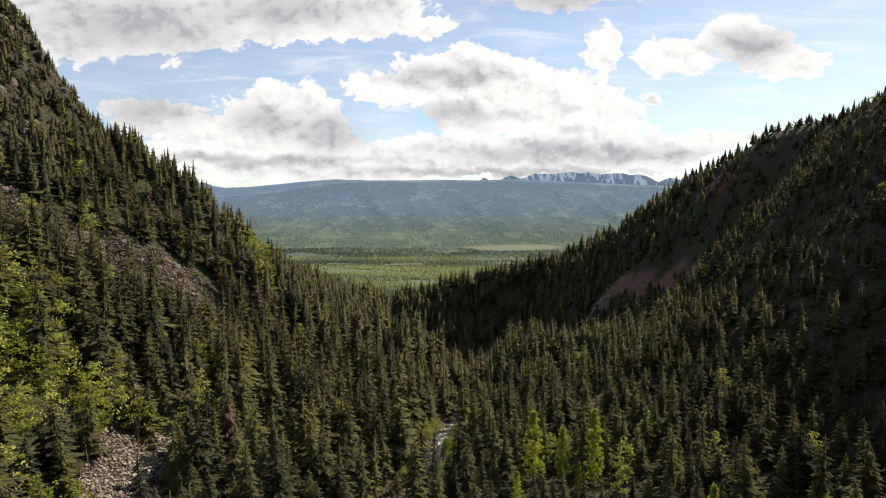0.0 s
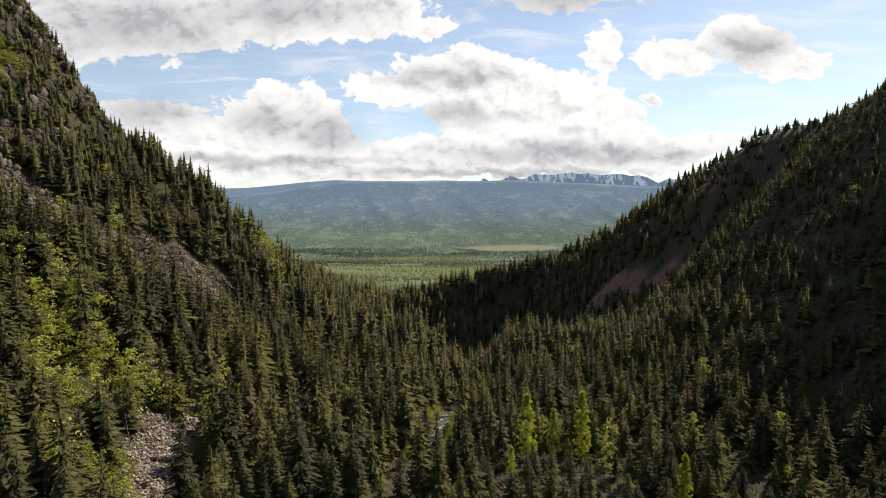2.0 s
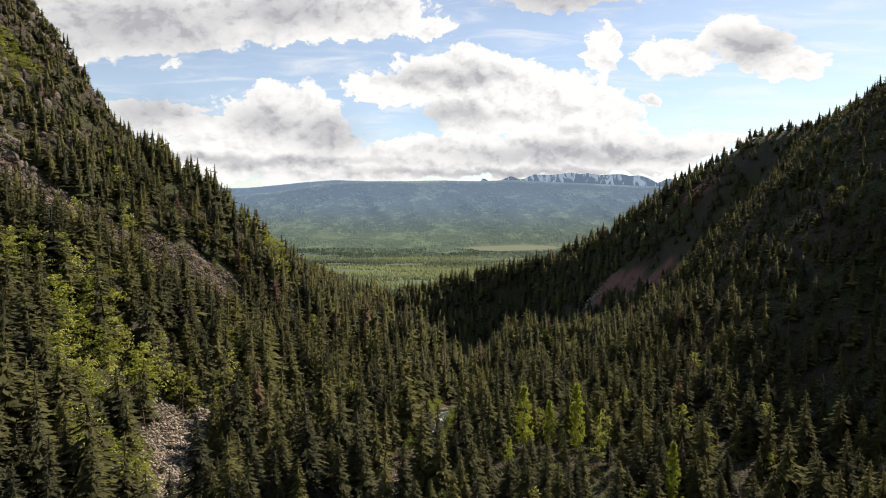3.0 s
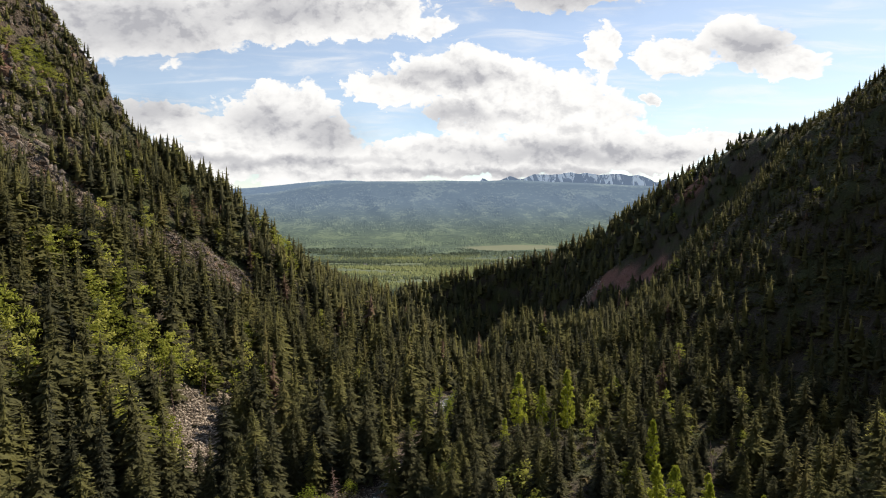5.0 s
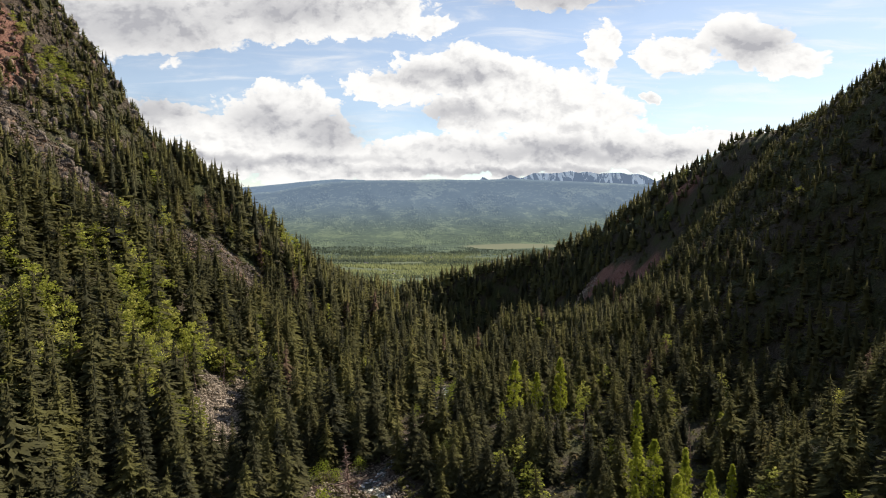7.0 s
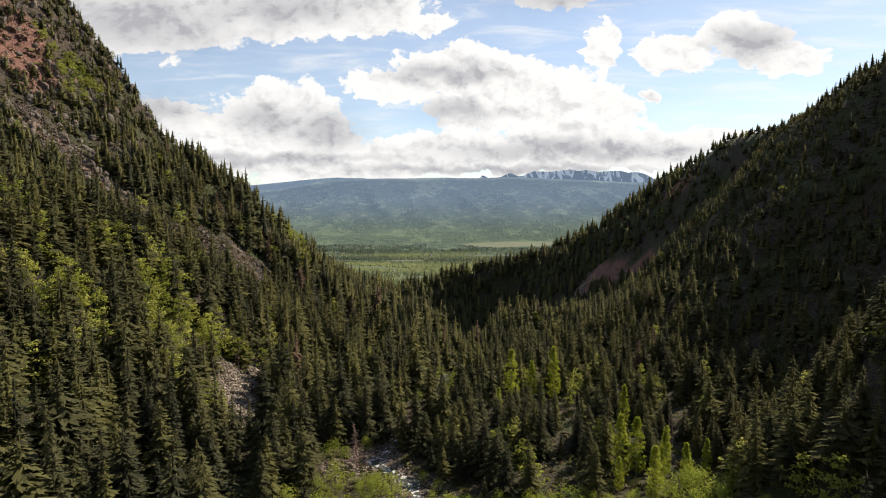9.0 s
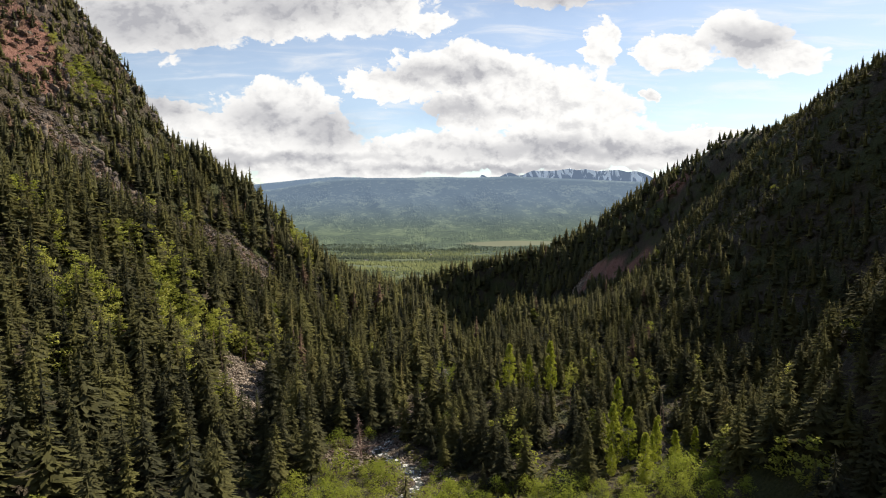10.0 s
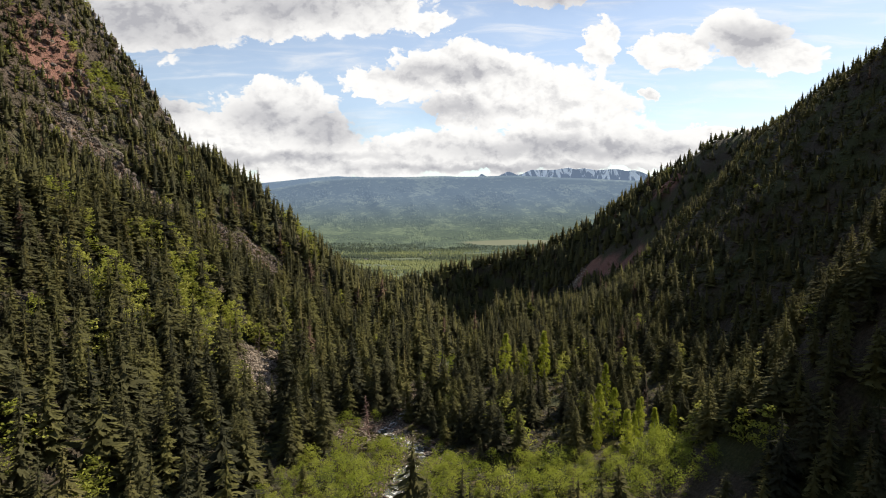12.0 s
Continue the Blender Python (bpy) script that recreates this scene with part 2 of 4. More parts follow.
def ground(x, y):
    x, y = np.asarray(x, float), np.asarray(y, float)
    u = -x
    # Left-hand mountainside: a steep spur up to y = 250, then it draws back.
    foot = np.interp(y, [-400, 50, 125, 170, 215, 250, 290, 340, 420, 600], [60, 56, 56, 55, 50, 45, 44, 36, 22, 60])
    steep = np.interp(y, [-400, 50, 165, 215, 250, 270, 300, 350, 420, 600], [1.1, 1.05, 1.12, 1.25, 1.6, 1.3, 0.7, 0.45, 0.32, 0.2])
    left = steep * soft(u - foot, np.interp(y, [200, 250], [9, 5]))
    bench = np.interp(y, [170, 225, 250, 270, 290], [150, 26, 9, 5, -10]) + 0.62 * u
    left = bench - soft(bench - left, 4) + np.interp(y, [0, 200, 250, 275, 300], [0.4, 0.5, 1.15, 0.8, 0]) * soft(u - np.interp(y, [200, 250], [143, 151]), 4)
    cap = np.interp(y, [-400, 240, 265, 300, 340, 420, 480, 560, 700], [330, 330, 300, 120, 60, 40, 26, 8, 0])
    left = cap - soft(cap - left, 6)
    # Right-hand mountainside, whose crest runs down and across the mouth of the gorge; a gully cuts it at y = 340.
    foot = np.interp(y, [-400, 0, 35, 65, 100, 200, 270, 295, 340, 385, 408, 470, 520, 560, 640], [60, 56, 54, 62, 86, 84, 86, 90, 101, 92, 88, 74, 57, -34, 40])
    steep = np.interp(y, [-400, 45, 90, 150, 211, 300, 408, 500, 600], [1.5, 1.75, 1.2, 1.2, 1.22, 1.1, 1.12, 1.0, 0.7])
    right = steep * soft(x - foot, 9)
    cap = np.interp(y, [-400, 150, 200, 255, 320, 360, 408, 440, 470, 520, 560, 620, 700], [220, 170, 147, 132, 131, 127, 121, 104, 68, 41, 16, 4, 0])
    right = cap - soft(cap - right, 6)
    # The crag's brow bulges and then lies back.
    left = left + np.clip(left, 0, 1) * (8.0 * np.exp(-((x + 148) / 13.0) ** 2 - ((y - 228) / 28.0) ** 2) - 17.0 * np.exp(-((x + 190) / 16.0) ** 2 - ((y - 212) / 30.0) ** 2))
    hill = np.maximum(left, 0) + np.maximum(right, 0)
    slope = np.clip(hill / 30, 0, 1)
    z = floor_z(y) + hill
    near = np.clip((760 - y) / 150, 0, 1)
    z = z + 0.085 * np.clip(np.abs(x - creek_x(y)) - 6, 0, 60) * np.clip(1 - hill / 25, 0, 1) * np.interp(y, [70, 120, 320, 400], [0, 1, 1, 0])
    z = z + near * (rough(x, y, 46, 4, 3) * (2 + 9 * slope) + slope * np.abs(rough(x + 0.5 * y, y * 0.8, 26, 3, 9)) * 7)
    # The left bank leans down to the creek; behind it a hollow opens before the gorge's mouth.
    side = creek_x(y) - x
    z = z + 0.30 * np.clip(side - 4, 0, 42) * np.interp(y, [195, 245, 290, 325], [0, 1, 1, 0]) * np.clip(1 - (left - 10) / 40, 0, 1)
    z = z - np.interp(y, [275, 310, 345, 400, 440, 470, 500, 520, 542], [0, 8, 24, 38, 44, 45, 36, 18, 1]) * np.exp(-((x - 12) / 74.0) ** 4)
    z = z - 13.0 * np.exp(-(side / 12.0) ** 2) * np.interp(y, [185, 245, 310, 350], [0, 1, 1, 0])
    # Low wooded knolls before the gorge's mouth.
    z = z + 8.0 * np.exp(-((x - 42) / 20.0) ** 2 - ((y - 275) / 26.0) ** 2) + 6.0 * np.exp(-((x - 82) / 15.0) ** 2 - ((y - 225) / 20.0) ** 2)
    # The creek's bed.
    off = np.abs(x - creek_x(y))
    z = z - near * 1.3 * np.exp(-(off / 6.0) ** 2)
    # Gentle waves in the wide valley.
    z = z + np.clip((y - 900) / 400, 0, 1) * rough(x, y, 420, 3, 21) * np.interp(y, [1200, 2200, 3600], [20, 12, 3])
    return z


def net(name, x, y, z, parent=None):
    """A sheet over a grid of places."""
    rows, cols = x.shape
    mesh = bpy.data.meshes.new(name)
    mesh.vertices.add(rows * cols)
    mesh.vertices.foreach_set("co", np.stack((x, y, z), -1).astype(np.float32).ravel())
    i = (np.arange(rows - 1)[:, None] * cols + np.arange(cols - 1)[None]).ravel()
    quads = np.stack((i, i + 1, i + cols + 1, i + cols), -1)
    mesh.loops.add(quads.size), mesh.polygons.add(len(quads))
    mesh.loops.foreach_set("vertex_index", quads.ravel().astype(np.int32))
    mesh.polygons.foreach_set("loop_start", np.arange(0, quads.size, 4, dtype=np.int32))
    mesh.polygons.foreach_set("use_smooth", np.ones(len(quads), bool))
    mesh.update(calc_edges=True)
    ob = new(name, mesh)
    ob.parent = parent
    return ob


def triangles(name, verts, tris, tint=None):
    mesh = bpy.data.meshes.new(name)
    mesh.vertices.add(len(verts))
    mesh.vertices.foreach_set("co", np.asarray(verts, np.float32).ravel())
    mesh.loops.add(tris.size), mesh.polygons.add(len(tris))
    mesh.loops.foreach_set("vertex_index", tris.astype(np.int32).ravel())
    mesh.polygons.foreach_set("loop_start", np.arange(0, tris.size, 3, dtype=np.int32))
    mesh.update(calc_edges=True)
    if tint is not None:
        mesh.attributes.new("tint", "FLOAT", "POINT").data.foreach_set("value", np.asarray(tint, np.float32))
    return mesh


# Bare places: x, y, radius across, radius along.
SCREE = [(-62, 117, 8, 13), (-68, 140, 6, 8), (-54, 138, 4, 5), (-57, 106, 4, 8)]
LEDGES = [(-138, 148, 8, 8), (-128, 157, 9, 9), (-116, 162, 8, 8), (-106, 170, 7, 8), (-96, 182, 7, 9), (-87, 196, 7, 10), (-80, 204, 5, 8)]
SCAR = [(103, 397, 8, 8), (110, 388, 10, 11), (122, 371, 11, 13), (134, 354, 9, 13), (144, 338, 7, 10), (152, 326, 5, 8)]
BAR = [(-22, 89, 9, 10), (-13, 85, 6, 8), (-20, 99, 6, 6)]
RED = [(172, 392, 13, 17), (-158, 171, 10, 13)]


def inside(x, y, table, wobble=0.35):
    """1 in the middle of the bare places, below 0 outside."""
    best = np.full(np.shape(x), -9.0)
    for cx, cy, rx, ry in table:
        best = np.maximum(best, 1 - np.hypot((x - cx) / rx, (y - cy) / ry))
    return best + rough(x, y, 9, 3, 40) * wobble * 2


ground_mat, m = material("forest_floor")
where = place(m)
coarse, fine = m.noise(where, 0.06, 5, 0.6), m.noise(where, 1.5, 6, 0.65)
soil = m.ramp(fine.outputs[0], (0.3, (0.030, 0.026, 0.018)), (0.6, (0.075, 0.062, 0.045)), (0.8, (0.13, 0.11, 0.09)))
moss = m.ramp(fine.outputs[0], (0.3, (0.030, 0.036, 0.014)), (0.7, (0.075, 0.085, 0.032)))
tone = m.mix(m.step(coarse.outputs[0], 0.42, 0.6), soil, moss)
stony = m.add("ShaderNodeAttribute", attribute_name="bare").outputs["Fac"]
ruddy = m.add("ShaderNodeAttribute", attribute_name="ruddy").outputs["Fac"]
stone = m.ramp(fine.outputs[0], (0.30, (0.026, 0.020, 0.016)), (0.5, (0.075, 0.056, 0.043)), (0.72, (0.18, 0.142, 0.112)))
earth = m.ramp(fine.outputs[0], (0.28, (0.095, 0.048, 0.038)), (0.52, (0.22, 0.112, 0.086)), (0.78, (0.34, 0.21, 0.16)))
crack = m.noise(m.vec("MULTIPLY", where, (1, 1, 0.6)), 0.38, 7, 0.7, 0.6)
stone = m.mix(m.math("MULTIPLY", m.step(crack.outputs[0], 0.5, 0.40), 0.8), stone, (0.03, 0.025, 0.02, 1))
tone = m.mix(stony, tone, m.mix(ruddy, stone, earth))
surface(m, tone, 0.95, m.math("ADD", fine.outputs[0], m.math("MULTIPLY", crack.outputs[0], 3.0)), 0.5)

valley_mat, m = material("valley_floor")
where = m.vec("MULTIPLY", place(m), (1, 1.2, 0))
patch, grain, wide = m.noise(where, 0.011, 6, 0.7), m.noise(where, 0.05, 5, 0.7), m.noise(where, 0.0016, 3, 0.5)
woods = m.ramp(grain.outputs[0], (0.3, (0.07, 0.09, 0.058)), (0.7, (0.13, 0.155, 0.088)))
meadow = m.ramp(grain.outputs[0], (0.3, (0.09, 0.112, 0.058)), (0.7, (0.16, 0.178, 0.092)))
tone = m.mix(m.math("MULTIPLY", m.step(patch.outputs[0], 0.56, 0.64), 0.3), woods, meadow)
tone = m.mix(m.math("MULTIPLY", m.step(wide.outputs[0], 0.5, 0.66), 0.6), tone, (0.11, 0.135, 0.085, 1))
surface(m, tone, 1.0)


def spread(a, b, small, ends, growth):
    """Even steps from a to b, then ever longer ones out to the ends."""
    middle = list(np.arange(a, b + small, small))
    for side, end in ((-1, ends[0]), (1, ends[1])):
        at, step = (a if side < 0 else middle[-1]), small
        while (end - at) * side > 0:
            step *= growth
            at += side * step
            middle.append(at)
    return np.array(sorted(middle))


gx, gy = np.meshgrid(spread(-230, 260, 3.5, (-3600, 3600), 1.12), spread(-120, 600, 3.5, (-900, 4500), 1.035))
gz = ground(gx, gy)
land = tagged(net("ground", gx, gy, gz), "forested mountain gorge floor opening to a wide valley", "ground", kind="structure")
bare = np.maximum.reduce([inside(gx, gy, SCREE), inside(gx, gy, LEDGES), inside(gx, gy, SCAR), inside(gx, gy, RED), inside(gx, gy, BAR)])
ruddy = np.maximum(inside(gx, gy, SCAR), inside(gx, gy, RED))
high = np.clip((np.abs(gx) - 125) / 30, 0, 1) * (gx < 0) * np.clip(rough(gx, gy, 18, 4, 50) * 3.2 + 0.75, 0.4, 1) * (gy < 300)
bed = np.clip(1.6 - np.abs(gx - creek_x(gy)) / 6, 0, 1) * (gy < 480)
land.data.attributes.new("bare", "FLOAT", "POINT").data.foreach_set("value", np.clip(np.maximum(np.maximum(bare * 3 + 0.3, high), bed), 0, 1).astype(np.float32).ravel())
land.data.attributes.new("ruddy", "FLOAT", "POINT").data.foreach_set("value", np.clip(ruddy * 3 + 0.3, 0, 1).astype(np.float32).ravel())
land.data.materials.append(ground_mat), land.data.materials.append(valley_mat)
centre_y = (gy[:-1, :-1] + gy[1:, 1:]) / 2
land.data.polygons.foreach_set("material_index", (centre_y > 820).astype(np.int32).ravel())
land.data.update()


# ---- the far side of the valley ----
def far_slope(name, haze_glow):
    """Woods and clearings with air haze painted in: bluer higher up, plus a glow."""
    made, m = material(name)
    where = place(m)
    patch, grain = m.noise(m.vec("MULTIPLY", where, (1, 1.1, 1.6)), 0.0042, 8, 0.68), m.noise(m.vec("MULTIPLY", where, (1, 1.3, 1)), 0.03, 6, 0.75)
    level = m.add("ShaderNodeSeparateXYZ")
    m.link(where, level.inputs[0])
    # Painted haze: woods and clearings turn bluer with height.
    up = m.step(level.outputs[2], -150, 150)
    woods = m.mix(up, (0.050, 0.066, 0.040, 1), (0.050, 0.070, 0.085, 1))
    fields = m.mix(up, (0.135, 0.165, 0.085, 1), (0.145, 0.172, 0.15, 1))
    tone = m.mix(m.math("MULTIPLY", m.step(patch.outputs[0], 0.53, 0.575), 0.6), woods, fields)
    speck = m.noise(m.vec("MULTIPLY", where, (1, 1.6, 1)), 0.020, 9, 0.82)
    tone = m.mix(m.math("MULTIPLY", m.step(speck.outputs[0], 0.535, 0.565), m.math("SUBTRACT", 0.75, m.math("MULTIPLY", up, 0.25))), tone, fields)
    tone = m.mix(m.math("MULTIPLY", m.step(grain.outputs[0], 0.5, 0.44), 0.8), tone, woods)
    # A dry, tawny field at the foot of the far slopes.
    field = m.vec("LENGTH", m.vec("MULTIPLY", m.vec("SUBTRACT", where, (385, 3330, -140)), (1 / 290, 1 / 75, 0)))
    tone = m.mix(m.step(m.math("ADD", field, m.math("MULTIPLY", patch.outputs[0], 0.6)), 1.45, 1.05), tone, (0.15, 0.148, 0.088, 1))
    shader = m.add("ShaderNodeBsdfPrincipled")
    m.put(shader.inputs["Base Color"], tone), m.put(shader.inputs["Roughness"], 1.0)
    shader.inputs["Specular IOR Level"].default_value = 0
    # Emission stands in for the bright air before the slopes.
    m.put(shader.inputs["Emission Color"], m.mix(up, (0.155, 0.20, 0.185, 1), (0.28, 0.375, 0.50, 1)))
    shader.inputs["Emission Strength"].default_value = haze_glow
    m.link(shader.outputs[0], m.add("ShaderNodeOutputMaterial").inputs[0])
    return made


haze_mat, shoulder_haze_mat = far_slope("far_mountain", 0.30), far_slope("hazy_far_hills", 0.42)

snow_haze_mat, m = material("snowy_peaks")
where = place(m)
streak = m.noise(m.vec("MULTIPLY", where, (1.0, 0.3, 0.45)), 0.02, 7, 0.62, 0.8)
high = m.add("ShaderNodeSeparateXYZ")
m.link(where, high.inputs[0])
snow = m.step(m.math("ADD", streak.outputs[0], m.math("MULTIPLY", m.math("SUBTRACT", high.outputs[2], 290), 0.0012)), 0.475, 0.545)
shader = m.add("ShaderNodeBsdfPrincipled")
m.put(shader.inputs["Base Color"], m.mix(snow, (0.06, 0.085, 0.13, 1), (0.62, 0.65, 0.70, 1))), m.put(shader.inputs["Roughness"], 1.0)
# Rock and snow glow faintly blue, in place of distant haze.
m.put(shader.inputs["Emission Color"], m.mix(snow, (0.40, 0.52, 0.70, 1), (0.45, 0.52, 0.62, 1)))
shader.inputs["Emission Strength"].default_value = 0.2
m.link(shader.outputs[0], m.add("ShaderNodeOutputMaterial").inputs[0])


FOOT, FAR_NEAR, FAR_CREST = -192.0, 2650, 4350


def relief(x, y, seed, bumps, t):
    """Spurs and hollows that run down a mountainside."""
    spurs = np.abs(rough(x + 0.45 * y, y * 0.30, 300, 5, seed)) * -1.6 + 0.35 + rough(x, y, 260, 4, seed + 7) * 0.7
    return spurs * bumps * np.clip(t * 1.7 - 0.35, 0, 1) * np.clip((1.0 - t) * 5, 0.0, 1)


def far_z(x, y, top):
    """The plateau's side, which lifts slowly out of the valley floor."""
    t = np.clip((y - FAR_NEAR) / (FAR_CREST - FAR_NEAR), 0, 1)
    return FOOT + (top - FOOT) * (0.06 * t + 0.94 * t ** 2.9) + relief(x, y, 60, 30, t) + rough(x, y, 300, 3, 61) * 9 * np.clip(1 - t, 0, 1)


def ridge(name, crest, near_y, crest_y, back_y, foot_z, mat, seed, label, bumps, across=300, power=1.15):
    xs = np.linspace(-3700, 3700, across)
    t = np.concatenate((np.linspace(0, 1, 60), np.linspace(1, 2, 6)[1:]))
    x, tt = np.meshgrid(xs, t)
    y = np.where(tt <= 1, near_y + (crest_y - near_y) * tt, crest_y + (back_y - crest_y) * (tt - 1))
    top = crest(x)
    if near_y == FAR_NEAR:
        z = np.where(tt <= 1, far_z(x, y, top), top - (top - foot_z) * (tt - 1) * 0.6)
    else:
        z = foot_z + (top - foot_z) * np.where(tt <= 1, tt ** power, 1 - (tt - 1) * 0.6) + relief(x, y * 1.5, seed, bumps, np.minimum(tt, 1))
    ob = tagged(net(name, x, y, z), label, "mountain", kind="structure")
    ob.data.materials.append(mat)
    return ob


def plateau(x):
    return np.interp(x, [-3700, -2200, -1536, -1387, -1213, -996, -802, -629, -340, 580, 794, 1527, 1800, 3700], [120, 130, 155, 171, 183, 219, 250, 262, 259, 266, 254, 222, 208, 190]) + rough(x, x * 0 + 3, 240, 4, 70) * 6


def shoulder(x):
    return np.interp(x, [-3700, -2300, -1737, -1573, -1409, -1188, -971, -770, -590, -300, 3700], [225, 232, 238, 211, 214, 238, 258, 270, 266, 225, 150]) + rough(x, x * 0 + 8, 240, 3, 75) * 6


def peaks(x):
    base = np.interp(x, [-3700, -2000, -1760, -1600, -1300, 240, 295, 345, 420, 498, 560, 598, 640, 673, 818, 870, 942, 1000, 1063, 1150, 1308, 1380, 1441, 1520, 1574, 1620, 1665, 1740, 1810, 2300, 3700],
                     [150, 190, 252, 200, 150, 225, 290, 262, 270, 305, 280, 284, 305, 322, 312, 318, 330, 318, 328, 312, 318, 308, 312, 284, 250, 272, 292, 275, 312, 300, 200])
    return base + rough(x, x * 0 + 5, 60, 3, 80) * 9


ridge("backdrop_far_mountain", plateau, FAR_NEAR, FAR_CREST, 4430, -186, haze_mat, 60, "forested plateau across the valley, painted haze blue", 65)
ridge("backdrop_far_shoulder", shoulder, 4100, 4420, 4460, -150, shoulder_haze_mat, 64, "hills behind the plateau, painted pale blue with haze", 20)
ridge("backdrop_snowy_peaks", peaks, 4380, 4490, 4530, -60, snow_haze_mat, 66, "snow-streaked grey mountain peaks under cloud", 60, 420)


# ---- plants ----
def conifer(seed, tiers, boughs, side, width=0.15, bare=0.06, full=1.0, droop=0.42, gaps=0.08):
    """A spruce of height 1: uneven tiers of narrow drooping boughs, each a bent spray with side sprays, round a thin inner cone. Corners and triangles."""
    rng = np.random.default_rng(seed)
    verts, tris = [], []
    core, foot = 5, bare + 0.03
    verts += [(0.40 * full * width * math.cos(6.283 * k / core), 0.40 * full * width * math.sin(6.283 * k / core), foot) for k in range(core)] + [(0, 0, 0.96)]
    tris += [(k, (k + 1) % core, core) for k in range(core)]
    step = (0.97 - bare) / tiers
    for k in range(tiers):
        level = bare + step * (k + rng.uniform(-0.4, 0.4))
        reach = width * 1.32 * (1 - level) ** 0.8 * rng.uniform(0.74, 1.12) + 0.008
        turn = rng.uniform(0, 6.28)
        for b in range(boughs):
            if rng.random() < gaps:
                continue
            a = turn + 6.283 * (b + rng.uniform(-0.4, 0.4)) / boughs
            r = reach * rng.uniform(0.6, 1.2)
            top = min(0.985, level + 0.2 * r + rng.uniform(-0.5, 0.5) * step)
            tip = top - droop * r * rng.uniform(0.4, 1.5)
            w = full * (1.75 / boughs) * r * rng.uniform(0.45, 0.85) + 0.003
            ca, sa = math.cos(a), math.sin(a)

            def at(out, aside, z):
                return (out * ca - aside * sa, out * sa + aside * ca, z)

            roll, belly = rng.uniform(-0.6, 0.6) * w, top + (tip - top) * 0.5
            i = len(verts)
            verts += [at(0.08 * r, 0, top), at(0.62 * r, -w, belly + roll - 0.3 * w), at(r, 0, tip), at(0.62 * r, w, belly - roll - 0.3 * w)]
            tris += [(i, i + 1, i + 2), (i, i + 2, i + 3)]
            for q in range(side):
                out, flip = r * rng.uniform(0.3, 0.8), (-1 if q % 2 else 1)
                z = top + (tip - top) * out / r
                long, slim = r * rng.uniform(0.3, 0.5), r * rng.uniform(0.07, 0.15)
                turn2 = rng.uniform(0.35, 1.1)
                i = len(verts)
                verts += [at(out - slim, 0, z + rng.uniform(0, 0.14) * r), at(out + slim, 0, z - 0.05 * r), at(out + long * math.cos(turn2), flip * long * math.sin(turn2), z - rng.uniform(0.05, 0.5) * long)]
                tris += [(i, i + 1, i + 2)]
    i = len(verts)
    verts += [(0.010, 0, 0.9), (-0.005, 0.009, 0.9), (-0.005, -0.009, 0.9), (0, 0, 1.0)]
    tris += [(i, i + 1, i + 3), (i + 1, i + 2, i + 3), (i + 2, i, i + 3)]
    return np.array(verts), np.array(tris)


def broadleaf(seed, clumps, leaves, tall, size, width=0.3, base=0.25, tuft=1.0):
    """A leafy crown of height 1: many small leaf sprays gathered in uneven clumps."""
    rng = np.random.default_rng(seed)
    verts, tris = [], []
    for c in range(clumps):
        h = base + (1 - base) * rng.random() ** 0.9
        girth = width * math.sin(math.pi * min(0.97, ((h - base) / (1 - base)) ** tall * 0.9 + 0.08)) ** 0.8
        a, d = rng.uniform(0, 6.283), girth * rng.random() ** 0.5
        mid = np.array((d * math.cos(a), d * math.sin(a), h))
        lump = tuft * width * rng.uniform(0.22, 0.42)
        for _ in range(leaves):
            v = rng.normal(size=3)
            v *= lump * rng.uniform(0.5, 1.0) / np.linalg.norm(v) * np.array((1, 1, 0.8))
            p = mid + v
            e1 = rng.normal(size=3)
            e1 *= size * rng.uniform(0.6, 1.3) / np.linalg.norm(e1)
            e2 = np.cross(e1, rng.normal(size=3))
            e2 *= size * rng.uniform(0.4, 0.9) / np.linalg.norm(e2)
            i = len(verts)
            verts += [p - e1, p + e2 * 0.7, p + e1, p - e2 * 0.7]
            tris += [(i, i + 1, i + 2), (i, i + 2, i + 3)]
    return np.array(verts), np.array(tris)


def stem(height, thick, sides=6, limbs=0, seed=0, start=0.3, length=0.2, lift=0.5):
    """A tapered trunk with limbs."""
    rng = np.random.default_rng(seed)
    verts, tris = [], []

    def rod(a, b, r0, r1, k):
        a, b = Vector(a), Vector(b)
        q = (b - a).to_track_quat("Z", "Y")
        i = len(verts)
        for end, r in ((a, r0), (b, r1)):
            for s in range(k):
                verts.append(tuple(end + q @ Vector((r * math.cos(6.283 * s / k), r * math.sin(6.283 * s / k), 0))))
        for s in range(k):
            t = (s + 1) % k
            tris.extend(((i + s, i + t, i + k + t), (i + s, i + k + t, i + k + s)))

    rod((0, 0, -0.03 * height), (0.004 * height, 0, height * 0.5), thick, thick * 0.6, sides)
    rod((0.004 * height, 0, height * 0.5), (0, 0.004 * height, height), thick * 0.6, thick * 0.08, sides)
    for k in range(limbs):
        h = height * (start + (0.95 - start) * (k + rng.random()) / limbs)
        a, r = rng.uniform(0, 6.283), height * length * (1.1 - h / height) * rng.uniform(0.6, 1.3)
        rod((0, 0, h), (r * math.cos(a), r * math.sin(a), h + r * lift * rng.uniform(0.4, 1.4)), thick * 0.3, thick * 0.06, 4)
    return np.array(verts), np.array(tris)


